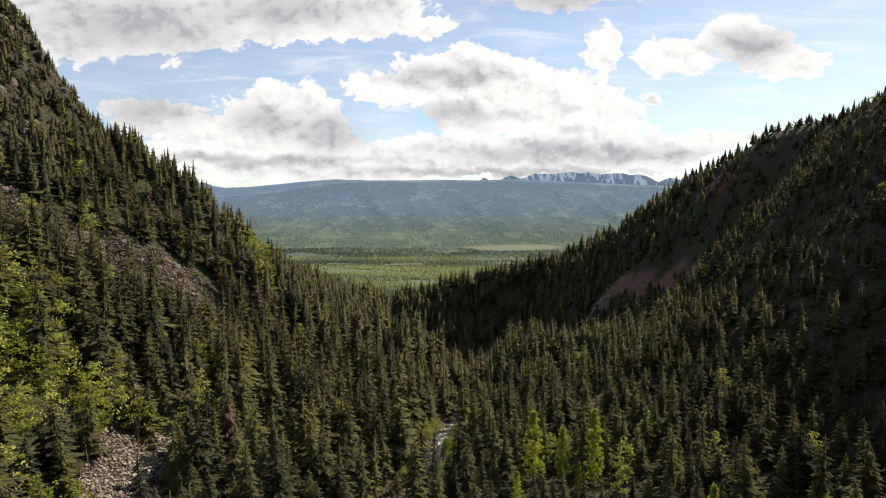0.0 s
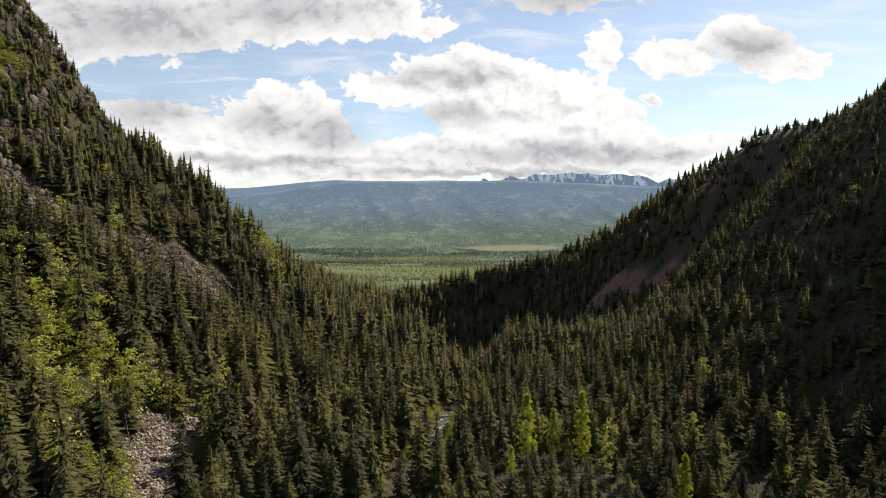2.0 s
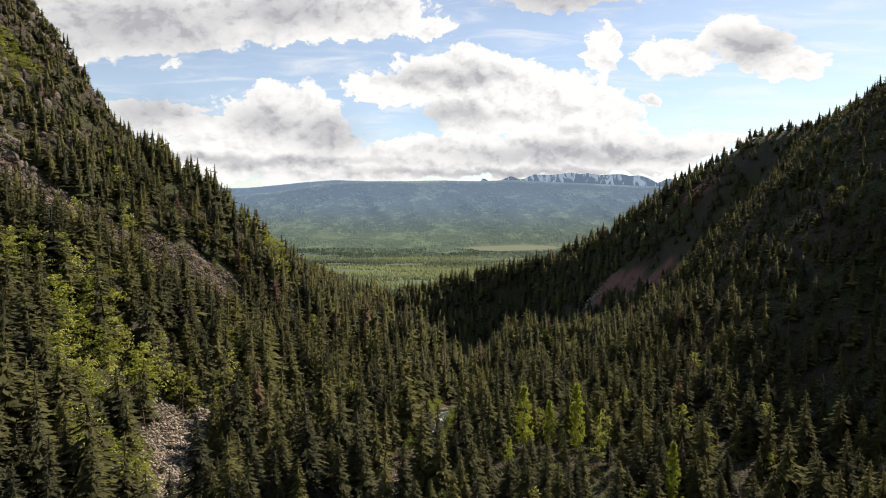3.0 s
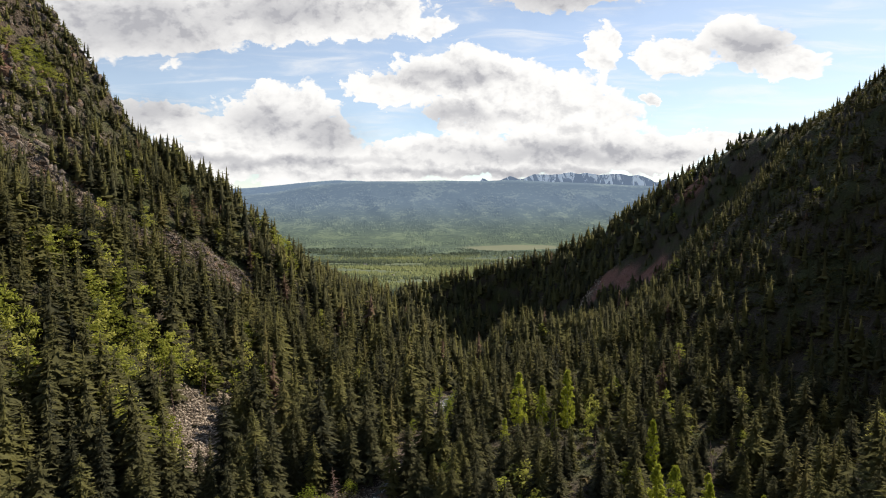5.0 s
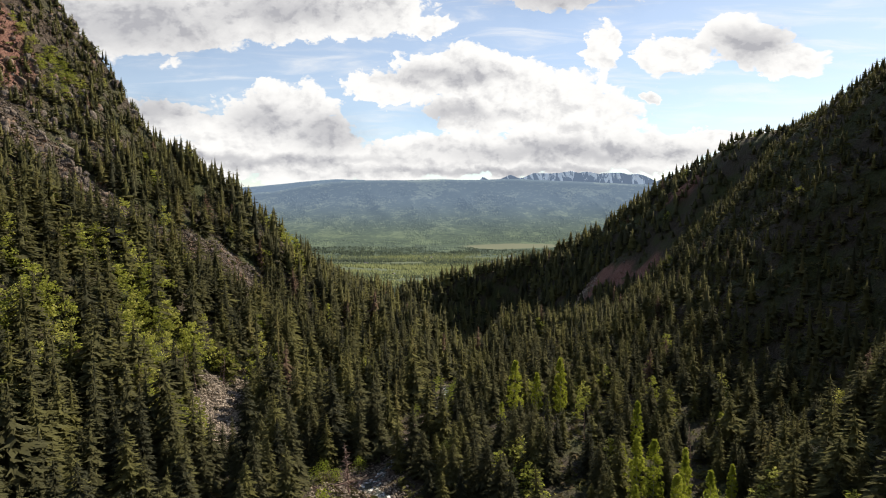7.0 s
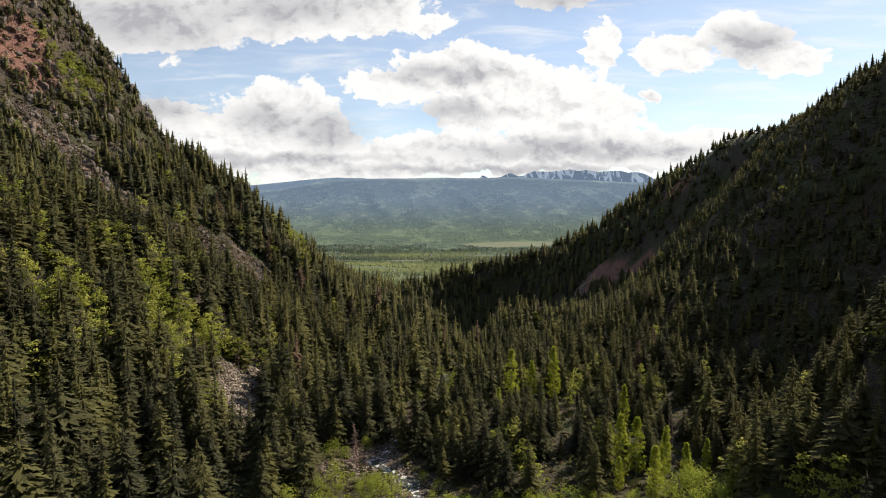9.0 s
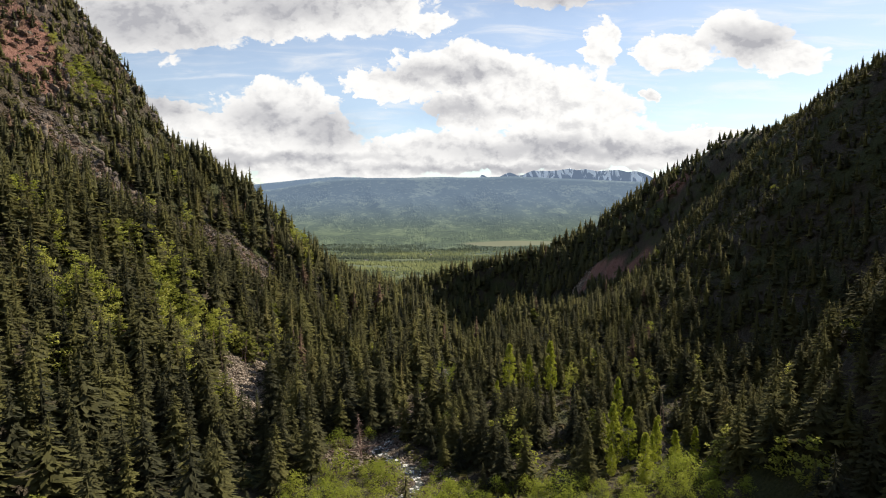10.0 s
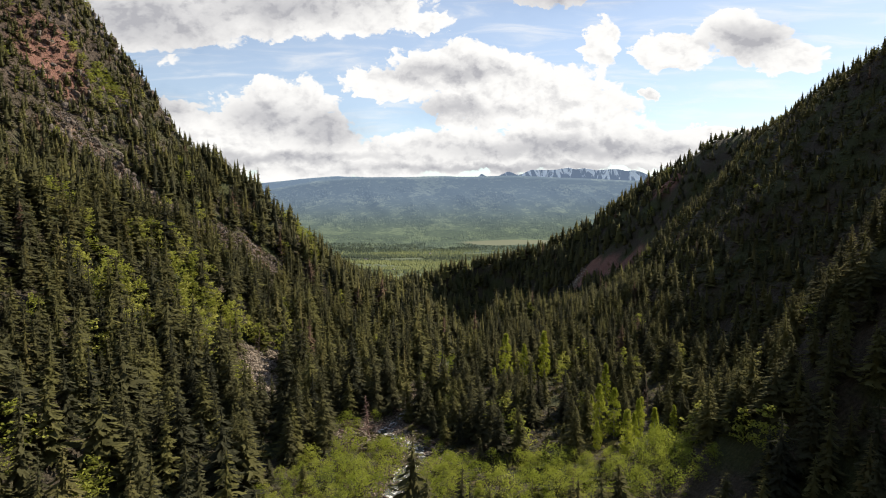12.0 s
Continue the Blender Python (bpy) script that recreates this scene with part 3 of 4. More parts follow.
def grove(kinds, xs, ys, zs, tall, wide, pick, tint, seed):
    """Many trees in one mesh."""
    rng = np.random.default_rng(seed)
    all_v, all_t, all_c, base = [], [], [], 0
    turn = rng.uniform(0, 6.283, len(xs))
    lean = rng.normal(0, 0.02, (len(xs), 2))
    for k, (v, t) in enumerate(kinds):
        chosen = np.flatnonzero(pick == k)
        if not len(chosen):
            continue
        ca, sa = np.cos(turn[chosen])[:, None], np.sin(turn[chosen])[:, None]
        px, py = (v[:, 0] * ca - v[:, 1] * sa), (v[:, 0] * sa + v[:, 1] * ca)
        hh, ww = tall[chosen][:, None], (tall * wide)[chosen][:, None]
        out = np.stack((xs[chosen][:, None] + px * ww + lean[chosen, :1] * v[:, 2] * hh, ys[chosen][:, None] + py * ww + lean[chosen, 1:] * v[:, 2] * hh, zs[chosen][:, None] + v[:, 2] * hh), -1)
        count = len(v)
        tri = t[None] + (np.arange(len(chosen)) * count)[:, None, None] + base
        base += count * len(chosen)
        all_v.append(out.reshape(-1, 3)), all_t.append(tri.reshape(-1, 3)), all_c.append(np.repeat(tint[chosen], count))
    return np.concatenate(all_v), np.concatenate(all_t), np.concatenate(all_c)


def part(name, mesh, mat, parent, label=""):
    ob = new(name, mesh)
    if not mesh.materials:
        mesh.materials.append(mat)
    ob.parent = parent
    if label:
        ob["label"] = label
    return ob


def plant(models, spots):
    """Copies of the models at the spots (number, pose); each model itself takes its own first spot."""
    first = {}
    for k, m4 in spots:
        if k in first:
            copy_thing(models[k], m4)
        else:
            first[k] = m4
    for k, m4 in first.items():
        models[k].matrix_basis = m4


# Where the trees stand: a jittered net over the gorge.
rng = np.random.default_rng(11)


def scatter(x0, x1, y0, y1, step, seed):
    r = np.random.default_rng(seed)
    a, b = np.meshgrid(np.arange(x0, x1, step), np.arange(y0, y1, step))
    a, b = a.ravel() + r.uniform(-0.46, 0.46, a.size) * step, b.ravel() + r.uniform(-0.46, 0.46, a.size) * step
    return a, b


POPLARS = [(34.8, 137, 18), (21.3, 140, 17), (28, 139, 13), (39, 76, 16), (44, 80, 14), (41, 92, 9), (50, 78, 11), (16, 128, 8), (47, 72, 9), (30, 131, 8), (54, 88, 9), (37, 70, 8), (49, 107, 13), (42, 62, 12), (50, 66, 10), (57, 72, 9)]
LEAFY = [(-86, 126, 14, 12), (-78, 106, 12, 12), (-72, 128, 6, 14), (-74, 252, 6, 12), (-60, 150, 7, 9), (-150, 190, 9, 10), (-95, 84, 7, 8), (50, 70, 12, 12), (-66, 92, 5, 12), (-68, 14, 9, 9)]


def clearing(x, y):
    """The open, shrubby ground beside the creek."""
    side = x - creek_x(y)
    edge = 66 + 7 * rough(x, y * 0, 14, 2, 57)
    right = (side >= 0) & (y < edge) & (x < 54)
    left = (side < 0) & (side > -np.interp(y, [30, 60, 88, 104], [30, 24, 17, 9])) & (y < 104)
    return (y > 24) & (right | left | ((np.abs(side) < 6) & (y < 100)))



tx, ty = scatter(-235, 262, -70, 640, 4.35, 5)
cx2, cy2 = scatter(-235, -112, 90, 300, 3.3, 7)
tx, ty = np.concatenate((tx, cx2)), np.concatenate((ty, cy2))
tz = ground(tx, ty)
keep = np.abs(tx - creek_x(ty)) > np.interp(ty, [98, 108, 136, 150, 180, 240, 320], [6, 2.2, 2.2, 4.6, 4.6, 3, 1])
for table, amount in ((SCREE, 0.05), (LEDGES, -0.12), (SCAR, 0.03), (RED, 0.45), (BAR, 0.0)):
    keep &= (inside(tx, ty, table) < amount) | (rng.random(len(tx)) < 0.06)
keep &= (rng.random(len(tx)) < 0.75) | (ty < 352) | (ty > 452) | (np.abs(tx - 12) > 62)
rise = tz - floor_z(ty)
keep &= rng.random(len(tx)) < np.interp(rise, [4, 24], [0.54, 1.0]) * np.where((tx > 0) & (ty > 345), 0.8, 1)
keep &= ~clearing(tx, ty) | ((rng.random(len(tx)) < 0.07) & (np.abs(tx - creek_x(ty)) > 9))
keep &= (tx < 90) | (rise < 25) | (rng.random(len(tx)) < np.where(rough(tx + 0.4 * ty, ty * 0.35, 20, 3, 55) > 0.06, 0.6, 0.97))
crag = (tx < -125) & (ty < 300)
keep &= ~crag | (rng.random(len(tx)) < np.where(rough(tx, ty, 18, 3, 50) > 0.0, 0.55, 0.95))
leafy = ((inside(tx, ty, LEAFY, 0.9) > 0.05) & (rng.random(len(tx)) < 0.85)) | (rng.random(len(tx)) < np.where((tx > 0) & (tx < 85) & (ty < 165), np.where((tx > 62) & (ty < 100), 0.012, 0.09), np.where(tx > 85, 0.004, 0.02)))
for x, y, h in POPLARS:
    keep &= (np.abs(tx - x) > 3.4) | (ty > y + 4) | (ty < y - 9)
# Beside and behind the walk the woods go on, in simpler trees.
tx, ty, tz, leafy = tx[keep], ty[keep], tz[keep], leafy[keep]
beside = (np.abs(tx) > 0.76 * (ty + 80) + 9) | (tz + 18 < 66 - 0.5 * (ty + 80)) | (ty < -20)
hill = tz - floor_z(ty)
stature = np.where(tx > creek_x(ty) + 8, np.interp(ty, [130, 200, 300], [12.5, 14, 16]), np.interp(ty, [40, 80, 300], [15, 19, 17]))
tall = np.interp(hill, [0, 18, 60, 120], [1.0, 0.86, 0.68, 0.5]) * stature * np.clip(rng.normal(0.92, 0.23, len(tx)), 0.38, 1.4)
crag = (tx < -112) & (ty < 300) & (ty > 80)
shady = (tx > 96) & (ty > 90)
tall = np.where(crag, np.interp(-tx, [112, 135, 170], [0.85, 0.6, 0.55]) * tall, tall)
tall = np.where((tx > 80) & (ty > 90) & (ty < 385), tall * np.interp(hill, [10, 60], [0.95, 0.72]), tall)
tall = np.where(inside(tx, ty, SCAR) > -0.6, tall * 0.55, tall)
tall = np.where((np.abs(tx - creek_x(ty)) < 7) & (ty > 138) & (ty < 188), np.minimum(tall, rng.uniform(5, 9, len(tx))), tall)
tall = np.where(inside(tx, ty, [(-56, 103, 10, 13)]) > 0, tall * 0.5, tall)
tall = np.where(clearing(tx, ty), rng.uniform(3, 7.5, len(tx)), tall)
tint = np.clip(rng.normal(0.45, 0.2, len(tx)), 0.02, 0.78)
tint[rng.random(len(tx)) < 0.012] = 1.0
wide = rng.uniform(0.85, 1.25, len(tx)) * np.interp(tall, [4, 6, 12, 20], [1.65, 1.52, 1.34, 1.18]) * np.interp(ty, [200, 300], [1.0, 1.12])

SHAPES = ((1, 0.165, 0.08), (2, 0.135, 0.12), (3, 0.19, 0.05), (4, 0.15, 0.14), (5, 0.115, 0.06))
fine_kinds = [conifer(s, 28, 9, 4, w, b, 0.82) for s, w, b in SHAPES]
near_kinds = [conifer(s + 10, 22, 7, 3, w, b, 0.9) for s, w, b in SHAPES]
mid_kinds = [conifer(s + 20, 19, 7, 2, w, b) for s, w, b in SHAPES]
far_kinds = [conifer(s + 30, 9, 5, 1, w * 1.08, b, 1.3) for s, w, b in SHAPES]
outer_kinds = [conifer(s + 40, 6, 5, 0, w * 1.15, b, 1.7) for s, w, b in SHAPES]
plain_kinds = [conifer(s + 50, 3, 4, 0, w, b, 2.2) for s, w, b in SHAPES[:2]]

# The spruces that are told apart one by one stand on the gorge's near floor and on the lower slopes.
leafy &= ~beside
single = (~leafy) & ~beside & (ty > 38) & (ty < 122) & (np.abs(tx) < 62)
order = np.flatnonzero(single)
order = order[np.argsort(np.abs(tx[order]) * 0.6 + np.abs(ty[order] - 95))][:290]
single[:] = False
single[order] = True

models = []
for k, (v, t) in enumerate(fine_kinds):
    thing = tagged(new("spruce_tree"), "tall dark green spruce tree on the gorge slope", "tree", "spruces in the gorge")
    part("crown", triangles("spruce_crown", v, t), needle_mat, thing)
    part("trunk", triangles("spruce_trunk", *stem(0.96, 0.011, 6, 5, k, 0.05, 0.1, -0.2)), bark_mat, thing)
    models.append(thing)
spots = []
for i in order:
    spots.append((int(rng.integers(len(models))), Matrix.Translation((tx[i], ty[i], tz[i] - 0.2)) @ Euler((rng.normal(0, 0.02), rng.normal(0, 0.02), rng.uniform(0, 6.28))).to_matrix().to_4x4() @ Matrix.Diagonal((tall[i] * wide[i], tall[i] * wide[i], tall[i], 1))))
plant(models, spots)

for name, group, kinds, seed, label in (
        ("near_spruce_forest", (~leafy) & ~single & ~beside & ~crag & ~shady & (ty < 135), near_kinds, 30, "dense dark spruce forest on the gorge's near sides"),
        ("spruce_forest", (~leafy) & ~single & ~beside & ~crag & ~shady & (ty >= 135) & (ty < 225), mid_kinds, 31, "dense dark spruce forest on the gorge's sides"),
        ("outer_spruce_forest", (~leafy) & ~beside & (ty >= 345), outer_kinds, 34, "dense spruce forest on the gorge's last ridges"),
        ("distant_spruce_forest", (~leafy) & ~beside & ((ty >= 225) | crag | shady) & (ty < 345), far_kinds, 32, "dense dark spruce forest toward the gorge's mouth"),
        ("upper_spruce_forest", (~leafy) & beside, plain_kinds, 33, "dense spruce forest farther up the gorge")):
    i = np.flatnonzero(group)
    pick = np.random.default_rng(seed).integers(0, len(kinds), len(i))
    v, t, c = grove(kinds, tx[i], ty[i], tz[i] - 0.2, tall[i], wide[i], pick, tint[i], seed)
    ob = tagged(new(name, triangles(name, v, t, c)), label, "forest", kind="stuff")
    ob.data.materials.append(forest_mat)

# Aspens and other leafy trees on the slopes.
i = np.flatnonzero(leafy)
kinds = [broadleaf(s, 38, 10, 0.7, 0.038, 0.29, 0.08) for s in (41, 42, 43)]
v, t, c = grove(kinds, tx[i], ty[i], tz[i] - 0.2, np.clip(tall[i] * 0.75, 4, 9.5), wide[i] * 0.95, rng.integers(0, 3, len(i)), rng.random(len(i)), 44)
ob = tagged(new("aspen_wood", triangles("aspen_wood", v, t, c)), "bright green aspens in spring leaf on the slopes", "forest", kind="stuff")
ob.data.materials.append(leafwood_mat)


def poplar(seed, clumps, width):
    thing = tagged(new("poplar_tree"), "slender yellow-green poplar in fresh spring leaf", "tree", "poplars by the creek")
    part("crown", triangles("poplar_crown", *broadleaf(seed, clumps, 10, 0.6, 0.019, width, 0.08, 0.72)), leaf_mat, thing)
    part("trunk", triangles("poplar_trunk", *stem(0.9, 0.012, 6, 9, seed, 0.2, 0.22, 0.9)), pale_bark_mat, thing)
    return thing


poplars = [poplar(51, 250, 0.12), poplar(52, 220, 0.15), poplar(53, 240, 0.135)]
plant(poplars, [(k % 3, Matrix.Translation((x, y, float(ground(x, y)) - 0.1)) @ Matrix.Rotation(k * 1.9, 4, "Z") @ Matrix.Diagonal((h * 1.05, h * 1.05, h, 1))) for k, (x, y, h) in enumerate(POPLARS)])


def willow(seed):
    thing = tagged(new("willow_shrub"), "light green bushy willow shrub on the creek bank", "shrub", "willows by the creek")
    part("crown", triangles("willow_crown", *broadleaf(seed, 58, 12, 0.55, 0.037, 0.62, 0.05)), willow_mat, thing)
    part("trunk", triangles("willow_trunk", *stem(0.7, 0.02, 5, 12, seed, 0.05, 0.6, 0.9)), bark_mat, thing)
    return thing


willows = [willow(s) for s in (61, 62, 63)]
wx, wy = scatter(-75, 75, 36, 106, 3.9, 66)
ok = clearing(wx, wy) & ((inside(wx, wy, BAR) < 0.2) | (rng.random(len(wx)) < 0.12)) & (np.abs(wx - creek_x(wy)) > np.random.default_rng(68).choice([2.4, 4.2], len(wx)))
some = np.random.default_rng(67).permutation(np.flatnonzero(ok))[:255]
wx, wy = wx[some], wy[some]
by = rng.uniform(136, 190, 34)
wx, wy = np.concatenate((wx, creek_x(by) + rng.choice([-1, 1], 34) * rng.uniform(2.6, 6.0, 34))), np.concatenate((wy, by))
spots = []
for k, (x, y) in enumerate(zip(wx, wy)):
    h = rng.uniform(2.0, 4.2) * (1.6 if rng.random() < 0.25 else 1)
    spots.append((k % 3, Matrix.Translation((x, y, float(ground(x, y)) - 0.2)) @ Matrix.Rotation(rng.uniform(0, 6.28), 4, "Z") @ Matrix.Diagonal((h, h, h * rng.uniform(0.8, 1.1), 1))))
plant(willows, spots)

# ---- the creek ----
cy = np.arange(-150, 330, 1.5)
across = np.linspace(-1, 1, 7)
mid = creek_x(cy)
half = (1.45 + rough(cy, cy * 0, 12, 3, 90) * 2.4) * np.interp(cy, [78, 84, 96, 104, 140, 150], [1, 1.5, 1.5, 0.4, 0.4, 0.85])
wx2 = mid[:, None] + half[:, None] * across[None]
wy2 = np.repeat(cy[:, None], 7, 1)
low = ground(mid, cy)
low = np.convolve(np.pad(low, 4, "edge"), np.ones(9) / 9, "valid")
water = tagged(net("water_creek", wx2, wy2, np.repeat(low[:, None], 7, 1) + 0.35), "shallow white-water creek over stones", "creek", kind="structure")
water.data.materials.append(water_mat)


# ---- woods in the wide valley ----
r = np.random.default_rng(101)
vy = 1000 + 2300 * r.random(66000) ** 1.15
vx = vy * r.uniform(-0.40, 0.34, vy.size)
fields = rough(vx * 0.6, vy * 1.1, 170, 4, 103)
ok = (np.hypot((vx - 385) / 260, (vy - 3330) / 105) > 0.95) & (fields + r.normal(0, 0.07, vy.size) > -0.20 - np.interp(vy, [1100, 1900], [0.5, 0]))
vx, vy = vx[ok], vy[ok]
bands = np.clip(0.42 + rough(vx * 0.35, vy, 330, 3, 107) * 1.9 + r.normal(0, 0.22, vx.size), 0, 1)
cone = (np.array([(0.24, 0, 0), (-0.12, 0.22, 0), (-0.12, -0.22, 0), (0, 0, 1)]), np.array([(0, 1, 3), (1, 2, 3), (2, 0, 3)]))
v, t, c = grove([cone], vx, vy, np.maximum(ground(vx, vy), np.where(vy > FAR_NEAR, far_z(vx, vy, plateau(vx)), -999)) - 0.5, r.uniform(5, 10, vx.size), r.uniform(2.0, 4.0, vx.size), np.zeros(vx.size, int), bands, 104)
ob = tagged(new("valley_woods", triangles("valley_woods", v, t, c)), "mixed green woods on the broad valley floor", "forest", kind="stuff")
ob.data.materials.append(valley_wood_mat)
fy = 2900 + 1350 * r.random(24000)
fx = fy * r.uniform(-0.38, 0.38, fy.size)
ok = (np.hypot((fx - 385) / 270, (fy - 3330) / 115) > 1) & (rough(fx, fy * 1.3, 140, 4, 109) > -0.06)
fx, fy = fx[ok], fy[ok]
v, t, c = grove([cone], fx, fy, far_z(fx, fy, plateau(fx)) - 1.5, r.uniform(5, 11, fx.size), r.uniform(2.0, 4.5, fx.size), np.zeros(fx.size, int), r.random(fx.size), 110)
ob = tagged(new("far_slope_woods", triangles("far_slope_woods", v, t, c)), "scattered woods on the plateau's slopes, with painted haze", "forest", kind="stuff")
# These trees take on the slope's painted haze and its glow.
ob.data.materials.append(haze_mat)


# ---- rock ----
def block(rng, size, squash=(1, 1, 1), count=12):
    """An angular stone: the hull of some corners."""
    bm = bmesh.new()
    for _ in range(count):
        v = Vector(rng.normal(size=3)).normalized() * rng.uniform(0.75, 1.05)
        bm.verts.new((v.x * size * squash[0], v.y * size * squash[1], v.z * size * squash[2]))
    hull = bmesh.ops.convex_hull(bm, input=bm.verts[:])
    loose = [v for v in hull["geom_interior"] + hull["geom_unused"] if isinstance(v, bmesh.types.BMVert) and v.is_valid]
    bmesh.ops.delete(bm, geom=list(set(loose)), context="VERTS")
    return bm


def outcrop(seed):
    """One broken ledge of rock: a many-cornered hull with chipped faces."""
    rng = np.random.default_rng(seed)
    bm = block(rng, 1.0, (0.75, 1.25, 0.85), 26)
    bmesh.ops.triangulate(bm, faces=bm.faces[:])
    bmesh.ops.subdivide_edges(bm, edges=bm.edges[:], cuts=1)
    for v in bm.verts:
        v.co *= rng.uniform(0.84, 1.08)
    mesh = bpy.data.meshes.new("rock_outcrop")
    bm.to_mesh(mesh)
    bm.free()
    return mesh


r = np.random.default_rng(120)
crags = [outcrop(s) for s in (121, 122, 123, 124, 125)]
red_crags = [outcrop(s) for s in (126, 127)]
for mesh in crags:
    mesh.materials.append(rock_mat)
for mesh in red_crags:
    mesh.materials.append(red_rock_mat)
SITES = [(LEDGES, 90, 110, 0.6, 1.9, False), ([(-150, 200, 20, 45), (-138, 170, 16, 34), (-160, 230, 14, 24)], 110, 190, 0.8, 2.4, False), ([RED[1]], 34, 0, 0.9, 2.6, True), ([RED[0]], 20, 0, 1.2, 3.0, True), (SCAR, 24, 0, 0.5, 1.3, False)]
loose_v, loose_t, base = [], [], 0
for table, single_rocks, joined, small, big, red in SITES:
    for k in range(single_rocks + joined):
        cx, cy, rx, ry = table[int(r.integers(len(table)))]
        a, d = r.uniform(0, 6.283), math.sqrt(r.random())
        x, y = cx + rx * d * math.cos(a), cy + ry * d * math.sin(a)
        size = r.uniform(small, big)
        pool = red_crags if red else crags
        mesh = pool[int(r.integers(len(pool)))]
        high = r.uniform(1.0, 1.9) if x < -118 else 1.0
        spot = Matrix.Translation((x, y, float(ground(x, y)) - (0.5 if x < -118 else 0.3) * size)) @ Euler((0, r.normal(0, 0.15) + (0.5 if x < 0 else -0.5), r.normal(0, 0.4))).to_matrix().to_4x4() @ Matrix.Diagonal((size, size, size * high, 1))
        if k < single_rocks:
            ob = tagged(new("rock_outcrop", mesh), "rust-brown cliff rock jutting from the slope" if red else "weathered grey-brown rock ledge jutting from the slope", "rock", "rocks on the slopes")
            ob.matrix_basis = spot
        else:
            mesh.calc_loop_triangles()
            loose_v += [spot @ v.co for v in mesh.vertices]
            loose_t += [[base + i for i in t.vertices] for t in mesh.loop_triangles]
            base += len(mesh.vertices)
ob = tagged(new("crag_rocks", triangles("crag_rocks", np.array(loose_v), np.array(loose_t))), "broken grey-brown rock faces over the crag", "rock", kind="stuff")
ob.data.materials.append(rock_mat)



def rubble(name, xs, ys, sizes, seed, label, mat=stone_mat):
    """Loose stones in one mesh."""
    r = np.random.default_rng(seed)
    corners = np.array([(1, 0, 0), (-1, 0, 0), (0, 1, 0), (0, -1, 0), (0, 0, 0.7), (0, 0, -0.7)], float)
    faces = np.array([(0, 2, 4), (2, 1, 4), (1, 3, 4), (3, 0, 4), (2, 0, 5), (1, 2, 5), (3, 1, 5), (0, 3, 5)])
    v = corners[None] * sizes[:, None, None] * r.uniform(0.55, 1.2, (len(xs), 6, 1)) + r.normal(0, 0.12, (len(xs), 6, 3)) * sizes[:, None, None]
    v += np.stack((xs, ys, ground(xs, ys) + sizes * 0.25), -1)[:, None]
    t = faces[None] + (np.arange(len(xs)) * 6)[:, None, None]
    ob = tagged(new(name, triangles(name, v.reshape(-1, 3), t.reshape(-1, 3))), label, "stones", kind="stuff")
    ob.data.materials.append(mat)


x, y = r.uniform(-80, -46, 26000), r.uniform(92, 156, 26000)
ok = inside(x, y, SCREE) > 0.02
rubble("scree", x[ok][:7000], y[ok][:7000], r.uniform(0.12, 0.36, ok.sum())[:7000] * r.choice([1, 1, 1, 1.8], ok.sum())[:7000], 130, "loose grey-brown scree stones on the steep slope")
x, y = r.uniform(-150, -72, 30000), r.uniform(136, 216, 30000)
ok = np.flatnonzero(inside(x, y, LEDGES) > 0.0)[:4500]
rubble("ledge_rubble", x[ok], y[ok], r.uniform(0.2, 0.6, len(ok)), 132, "broken grey-brown rock littering the ledges", rock_mat)
x, y = r.normal(101, 5, 900), r.normal(399, 5, 900)
rubble("scar_rubble", x, y, r.uniform(0.3, 0.9, 900), 133, "pale grey boulders at the foot of the scar")
y = r.uniform(36, 200, 5200)
x = creek_x(y) + r.normal(0, 1, y.size) * np.interp(y, [88, 102, 110, 140], [4.2, 4.2, 1.4, 2.0])
bx, by = r.uniform(-34, -5, 3600), r.uniform(74, 106, 3600)
ok = inside(bx, by, BAR) > 0.0
x, y = np.concatenate((x, bx[ok])), np.concatenate((y, by[ok]))
rubble("creek_gravel", x, y, r.uniform(0.12, 0.42, y.size), 131, "pale grey gravel and cobbles along the creek")

stones = []
for s in range(4):
    one = block(np.random.default_rng(140 + s), 1.0, (1.1, 0.9, 0.7), 16)
    mesh = bpy.data.meshes.new("boulder")
    one.to_mesh(mesh)
    one.free()
    mesh.materials.append(rock_mat)
    stones.append(mesh)
for k in range(70):
    y = r.uniform(40, 112)
    x = float(creek_x(y)) + r.normal(0, 3.6)
    size = r.uniform(0.4, 1.2)
    ob = tagged(new("boulder", stones[k % 4]), "rounded grey boulder in the creek bed", "rock", "boulders in the creek")
    ob.matrix_basis = Matrix.Translation((x, y, float(ground(x, y)) + 0.2 * size)) @ Euler((r.normal(0, 0.3), r.normal(0, 0.3), r.uniform(0, 6.28))).to_matrix().to_4x4() @ Matrix.Diagonal((size, size, size, 1))

# ---- dead wood ----
snag = tagged(new("dead_tree"), "bare reddish-grey dead conifer leaning by the creek", "tree")
part("trunk", triangles("dead_trunk", *stem(12.5, 0.26, 7, 110, 150, 0.1, 0.26, -0.1)), dead_mat, snag)
snag.matrix_basis = Matrix.Translation((-23, 89, float(ground(-23, 89)) - 0.2)) @ Euler((0.0, -0.07, 0.4)).to_matrix().to_4x4()
r2 = np.random.default_rng(155)
bare_trees = []
for k in range(3):
    one = tagged(new("dead_tree"), "thin bare grey snag standing among the spruces", "tree", "snags on the slopes")
    part("trunk", triangles("snag_trunk", *stem(1.0, 0.013, 6, 34, 156 + k, 0.15, 0.13, -0.1)), dead_mat, one)
    bare_trees.append(one)
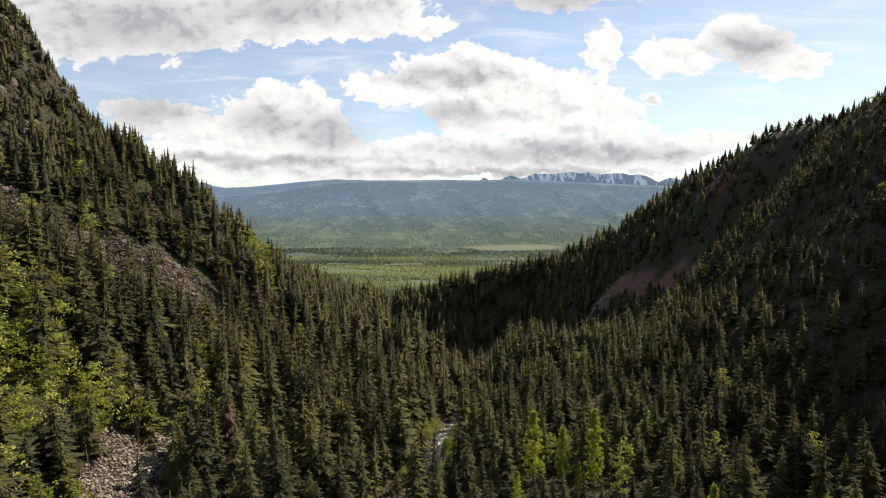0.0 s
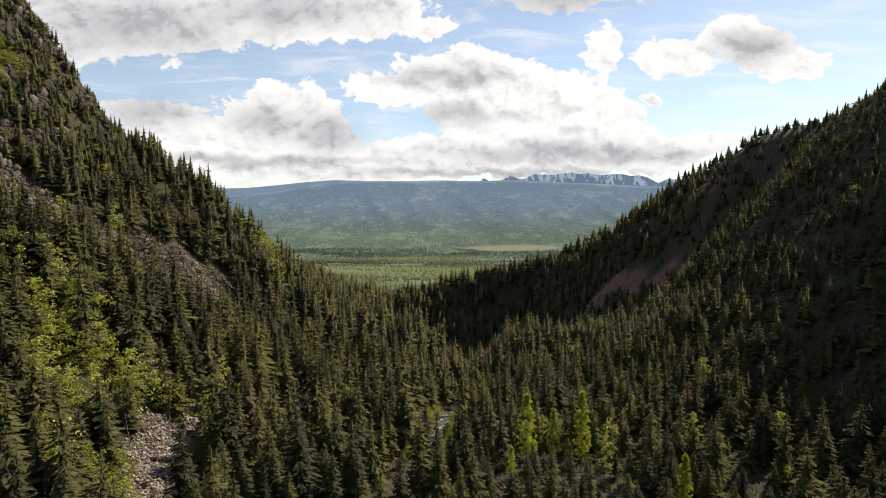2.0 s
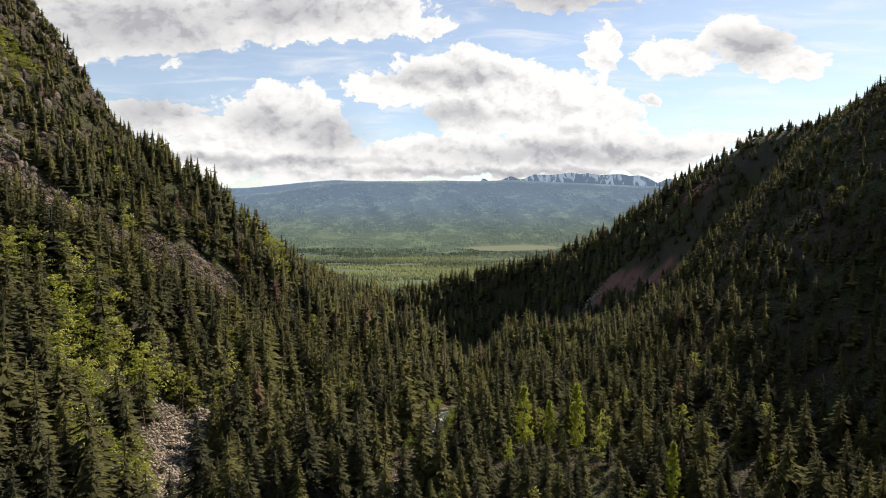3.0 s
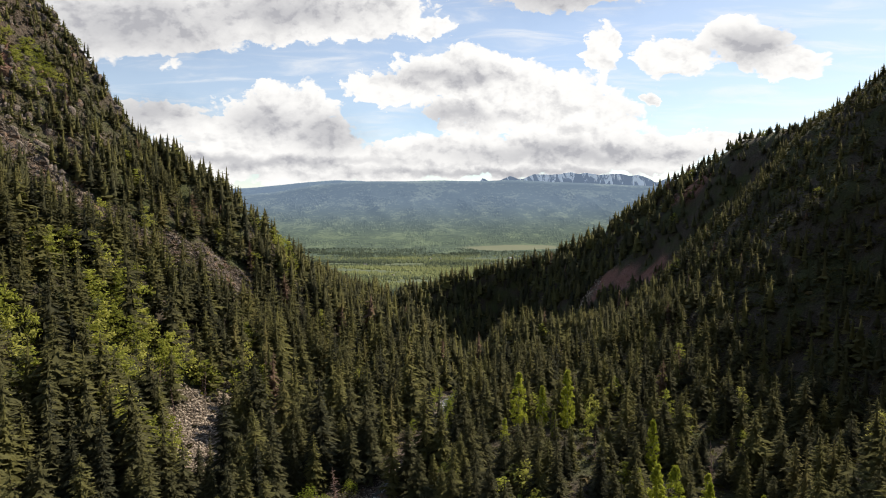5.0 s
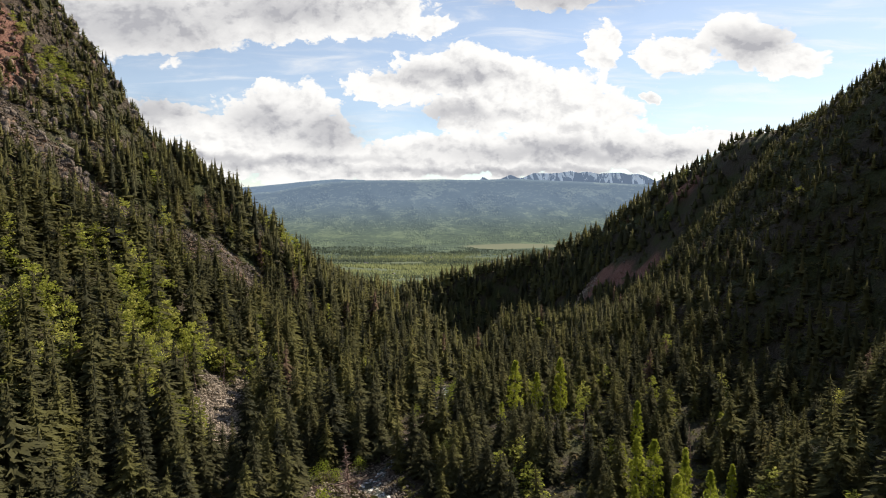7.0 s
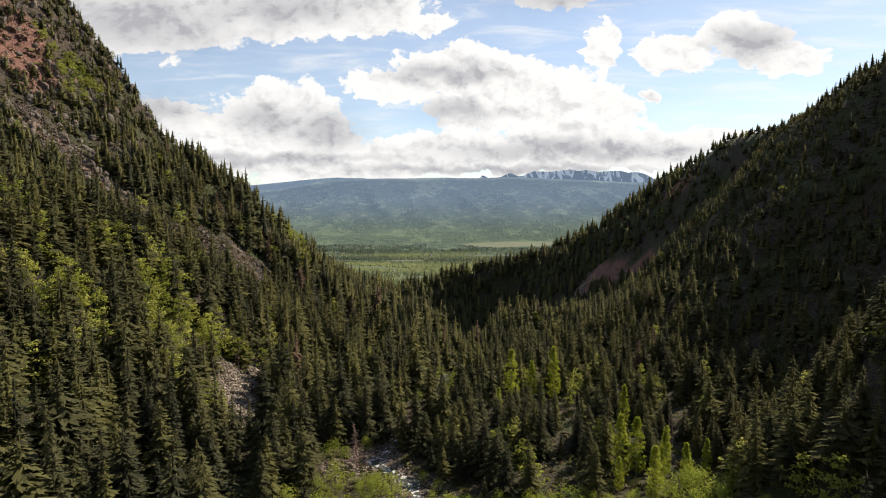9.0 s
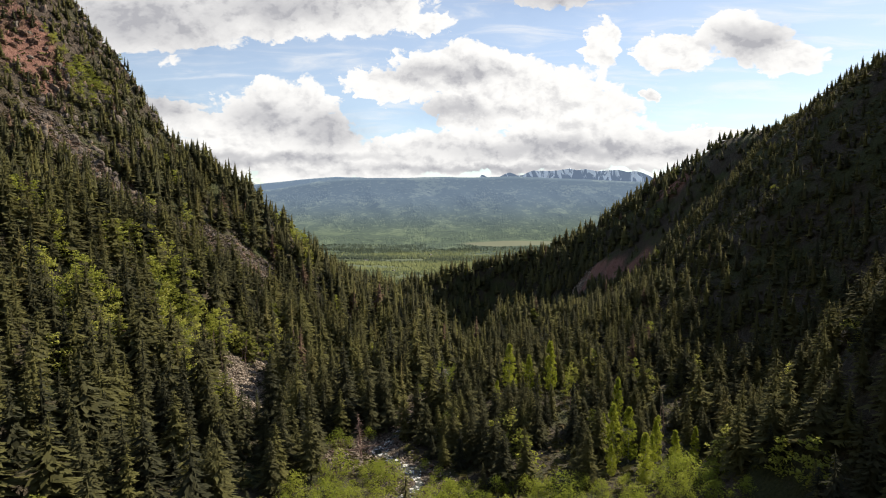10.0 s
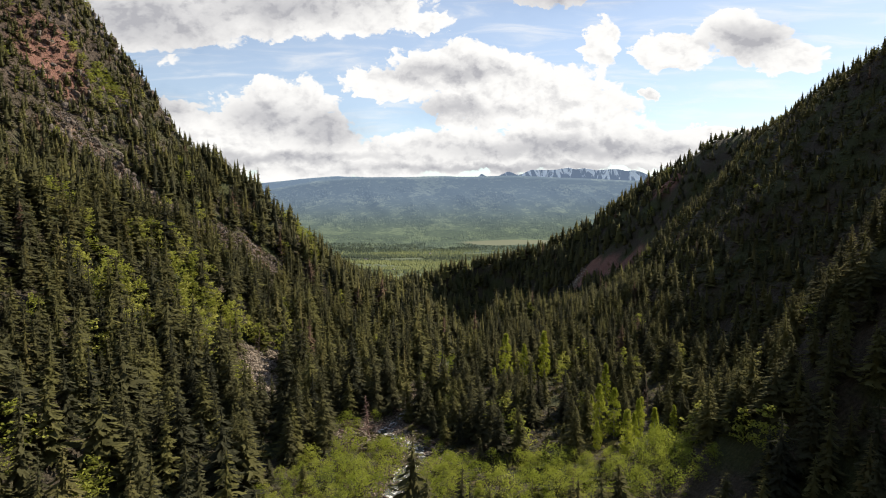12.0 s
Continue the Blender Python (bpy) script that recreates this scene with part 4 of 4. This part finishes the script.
sx = np.concatenate((r2.uniform(-76, -50, 16), r2.uniform(-172, -118, 26), r2.uniform(18, 60, 8)))
sy = np.concatenate((r2.uniform(92, 165, 16), r2.uniform(140, 240, 26), r2.uniform(75, 160, 8)))
plant(bare_trees, [(k % 3, Matrix.Translation((x, y, float(ground(x, y)) - 0.2)) @ Euler((r2.normal(0, 0.05), r2.normal(0, 0.05), r2.uniform(0, 6.28))).to_matrix().to_4x4() @ Matrix.Diagonal((h, h, h, 1)))
                   for k, (x, y, h) in enumerate(zip(sx, sy, np.where(sx < -110, r2.uniform(4, 8, len(sx)), r2.uniform(8, 14, len(sx)))))])
for k, (x, y, length, turn) in enumerate([(-27, 92, 9, 20), (-22, 95, 7, 75), (-29, 88, 8, 140), (-18, 98, 6, 35), (-25, 98, 7, 100), (-16, 82, 6, 15), (-4, 78, 5, 120), (-19, 99, 6, 60)]):
    log = tagged(new("driftwood_log"), "bleached fallen tree trunk lying on the gravel bar", "log", "fallen logs by the creek")
    part("trunk", triangles("log_trunk", *stem(length, 0.24, 7, 7, 160 + k, 0.2, 0.16, 0.3)), dead_mat, log)
    log.matrix_basis = Matrix.Translation((x, y, float(ground(x, y)) + 0.35)) @ Matrix.Rotation(radians(turn), 4, "Z") @ Matrix.Rotation(radians(86), 4, "Y")


# ---- undergrowth ----
def tussock(seed, blades):
    """A low bush of height 1."""
    r = np.random.default_rng(seed)
    verts, tris = [], []
    for k in range(blades):
        a, d = r.uniform(0, 6.283), r.uniform(0.1, 0.75)
        p = np.array((d * math.cos(a), d * math.sin(a), r.uniform(0.15, 0.9) * (1.1 - d)))
        e1, e2 = r.normal(size=3) * 0.32, r.normal(size=3) * 0.26
        i = len(verts)
        verts += [p - e1, p + e1, p + e2 + (0, 0, 0.12)]
        tris += [(i, i + 1, i + 2)]
    return np.array(verts), np.array(tris)


ux, uy = scatter(-200, 225, 40, 330, 2.2, 170)
r = np.random.default_rng(171)
uz = ground(ux, uy)
rise = uz - floor_z(uy)
ok = (np.abs(ux - creek_x(uy)) > 5) & (r.random(len(ux)) < np.interp(rise, [0, 14, 60], [0.55, 0.75, 0.8])) & (np.abs(ux) < 0.76 * (uy + 80) + 6)
for table in (SCREE, SCAR):
    ok &= (inside(ux, uy, table) < 0.02) | (r.random(len(ux)) < 0.12)
ux, uy, uz = ux[ok], uy[ok], uz[ok]
kinds = [tussock(s, 9) for s in (172, 173, 174)]
v, t, c = grove(kinds, ux, uy, uz - 0.1, r.uniform(0.5, 1.5, len(ux)), r.uniform(0.9, 1.8, len(ux)), r.integers(0, 3, len(ux)), r.random(len(ux)), 175)
ob = tagged(new("undergrowth", triangles("undergrowth", v, t, c)), "low brown and olive brush covering the slopes", "undergrowth", kind="stuff")
ob.data.materials.append(brush_mat)


# ---- farms in the valley ----
def farmhouse():
    thing = tagged(new("farmhouse"), "small white farmhouse with a dark roof in the valley", "house", "farms in the valley")
    bm = bmesh.new()
    bmesh.ops.create_cube(bm, size=1, matrix=Matrix.Translation((0, 0, 2.2)) @ Matrix.Diagonal((13, 9, 4.4, 1)))
    mesh = bpy.data.meshes.new("house_wall")
    bm.to_mesh(mesh), bm.free()
    part("wall", mesh, wall_mat, thing)
    bm = bmesh.new()
    ends = [[bm.verts.new((x, y, z)) for y, z in ((-5.2, 4.2), (5.2, 4.2), (0, 8.0))] for x in (-7, 7)]
    bm.faces.new(ends[0]), bm.faces.new(ends[1][::-1])
    for a, b in ((0, 1), (1, 2), (2, 0)):
        bm.faces.new((ends[0][a], ends[1][a], ends[1][b], ends[0][b]))
    bmesh.ops.recalc_face_normals(bm, faces=bm.faces[:])
    mesh = bpy.data.meshes.new("house_roof")
    bm.to_mesh(mesh), bm.free()
    part("roof", mesh, roof_mat, thing)
    return thing


wall_mat, m = material("white_boards")
surface(m, m.ramp(m.noise(place(m), 0.8, 4).outputs[0], (0.3, (0.62, 0.61, 0.58)), (0.7, (0.78, 0.77, 0.74))), 0.7)
roof_mat, m = material("dark_roof")
surface(m, m.ramp(m.noise(place(m), 0.9, 4).outputs[0], (0.3, (0.10, 0.10, 0.11)), (0.7, (0.2, 0.2, 0.21))), 0.6)
plant([farmhouse()], [(0, Matrix.Translation((x, y, float(ground(x, y)))) @ Matrix.Rotation(turn, 4, "Z")) for x, y, turn in ((-330, 2550, 0.3), (-60, 2900, 1.1), (210, 2650, -0.4), (330, 2950, 0.7), (120, 2250, 0.2), (-180, 2150, 1.4), (470, 3150, 0.1))])
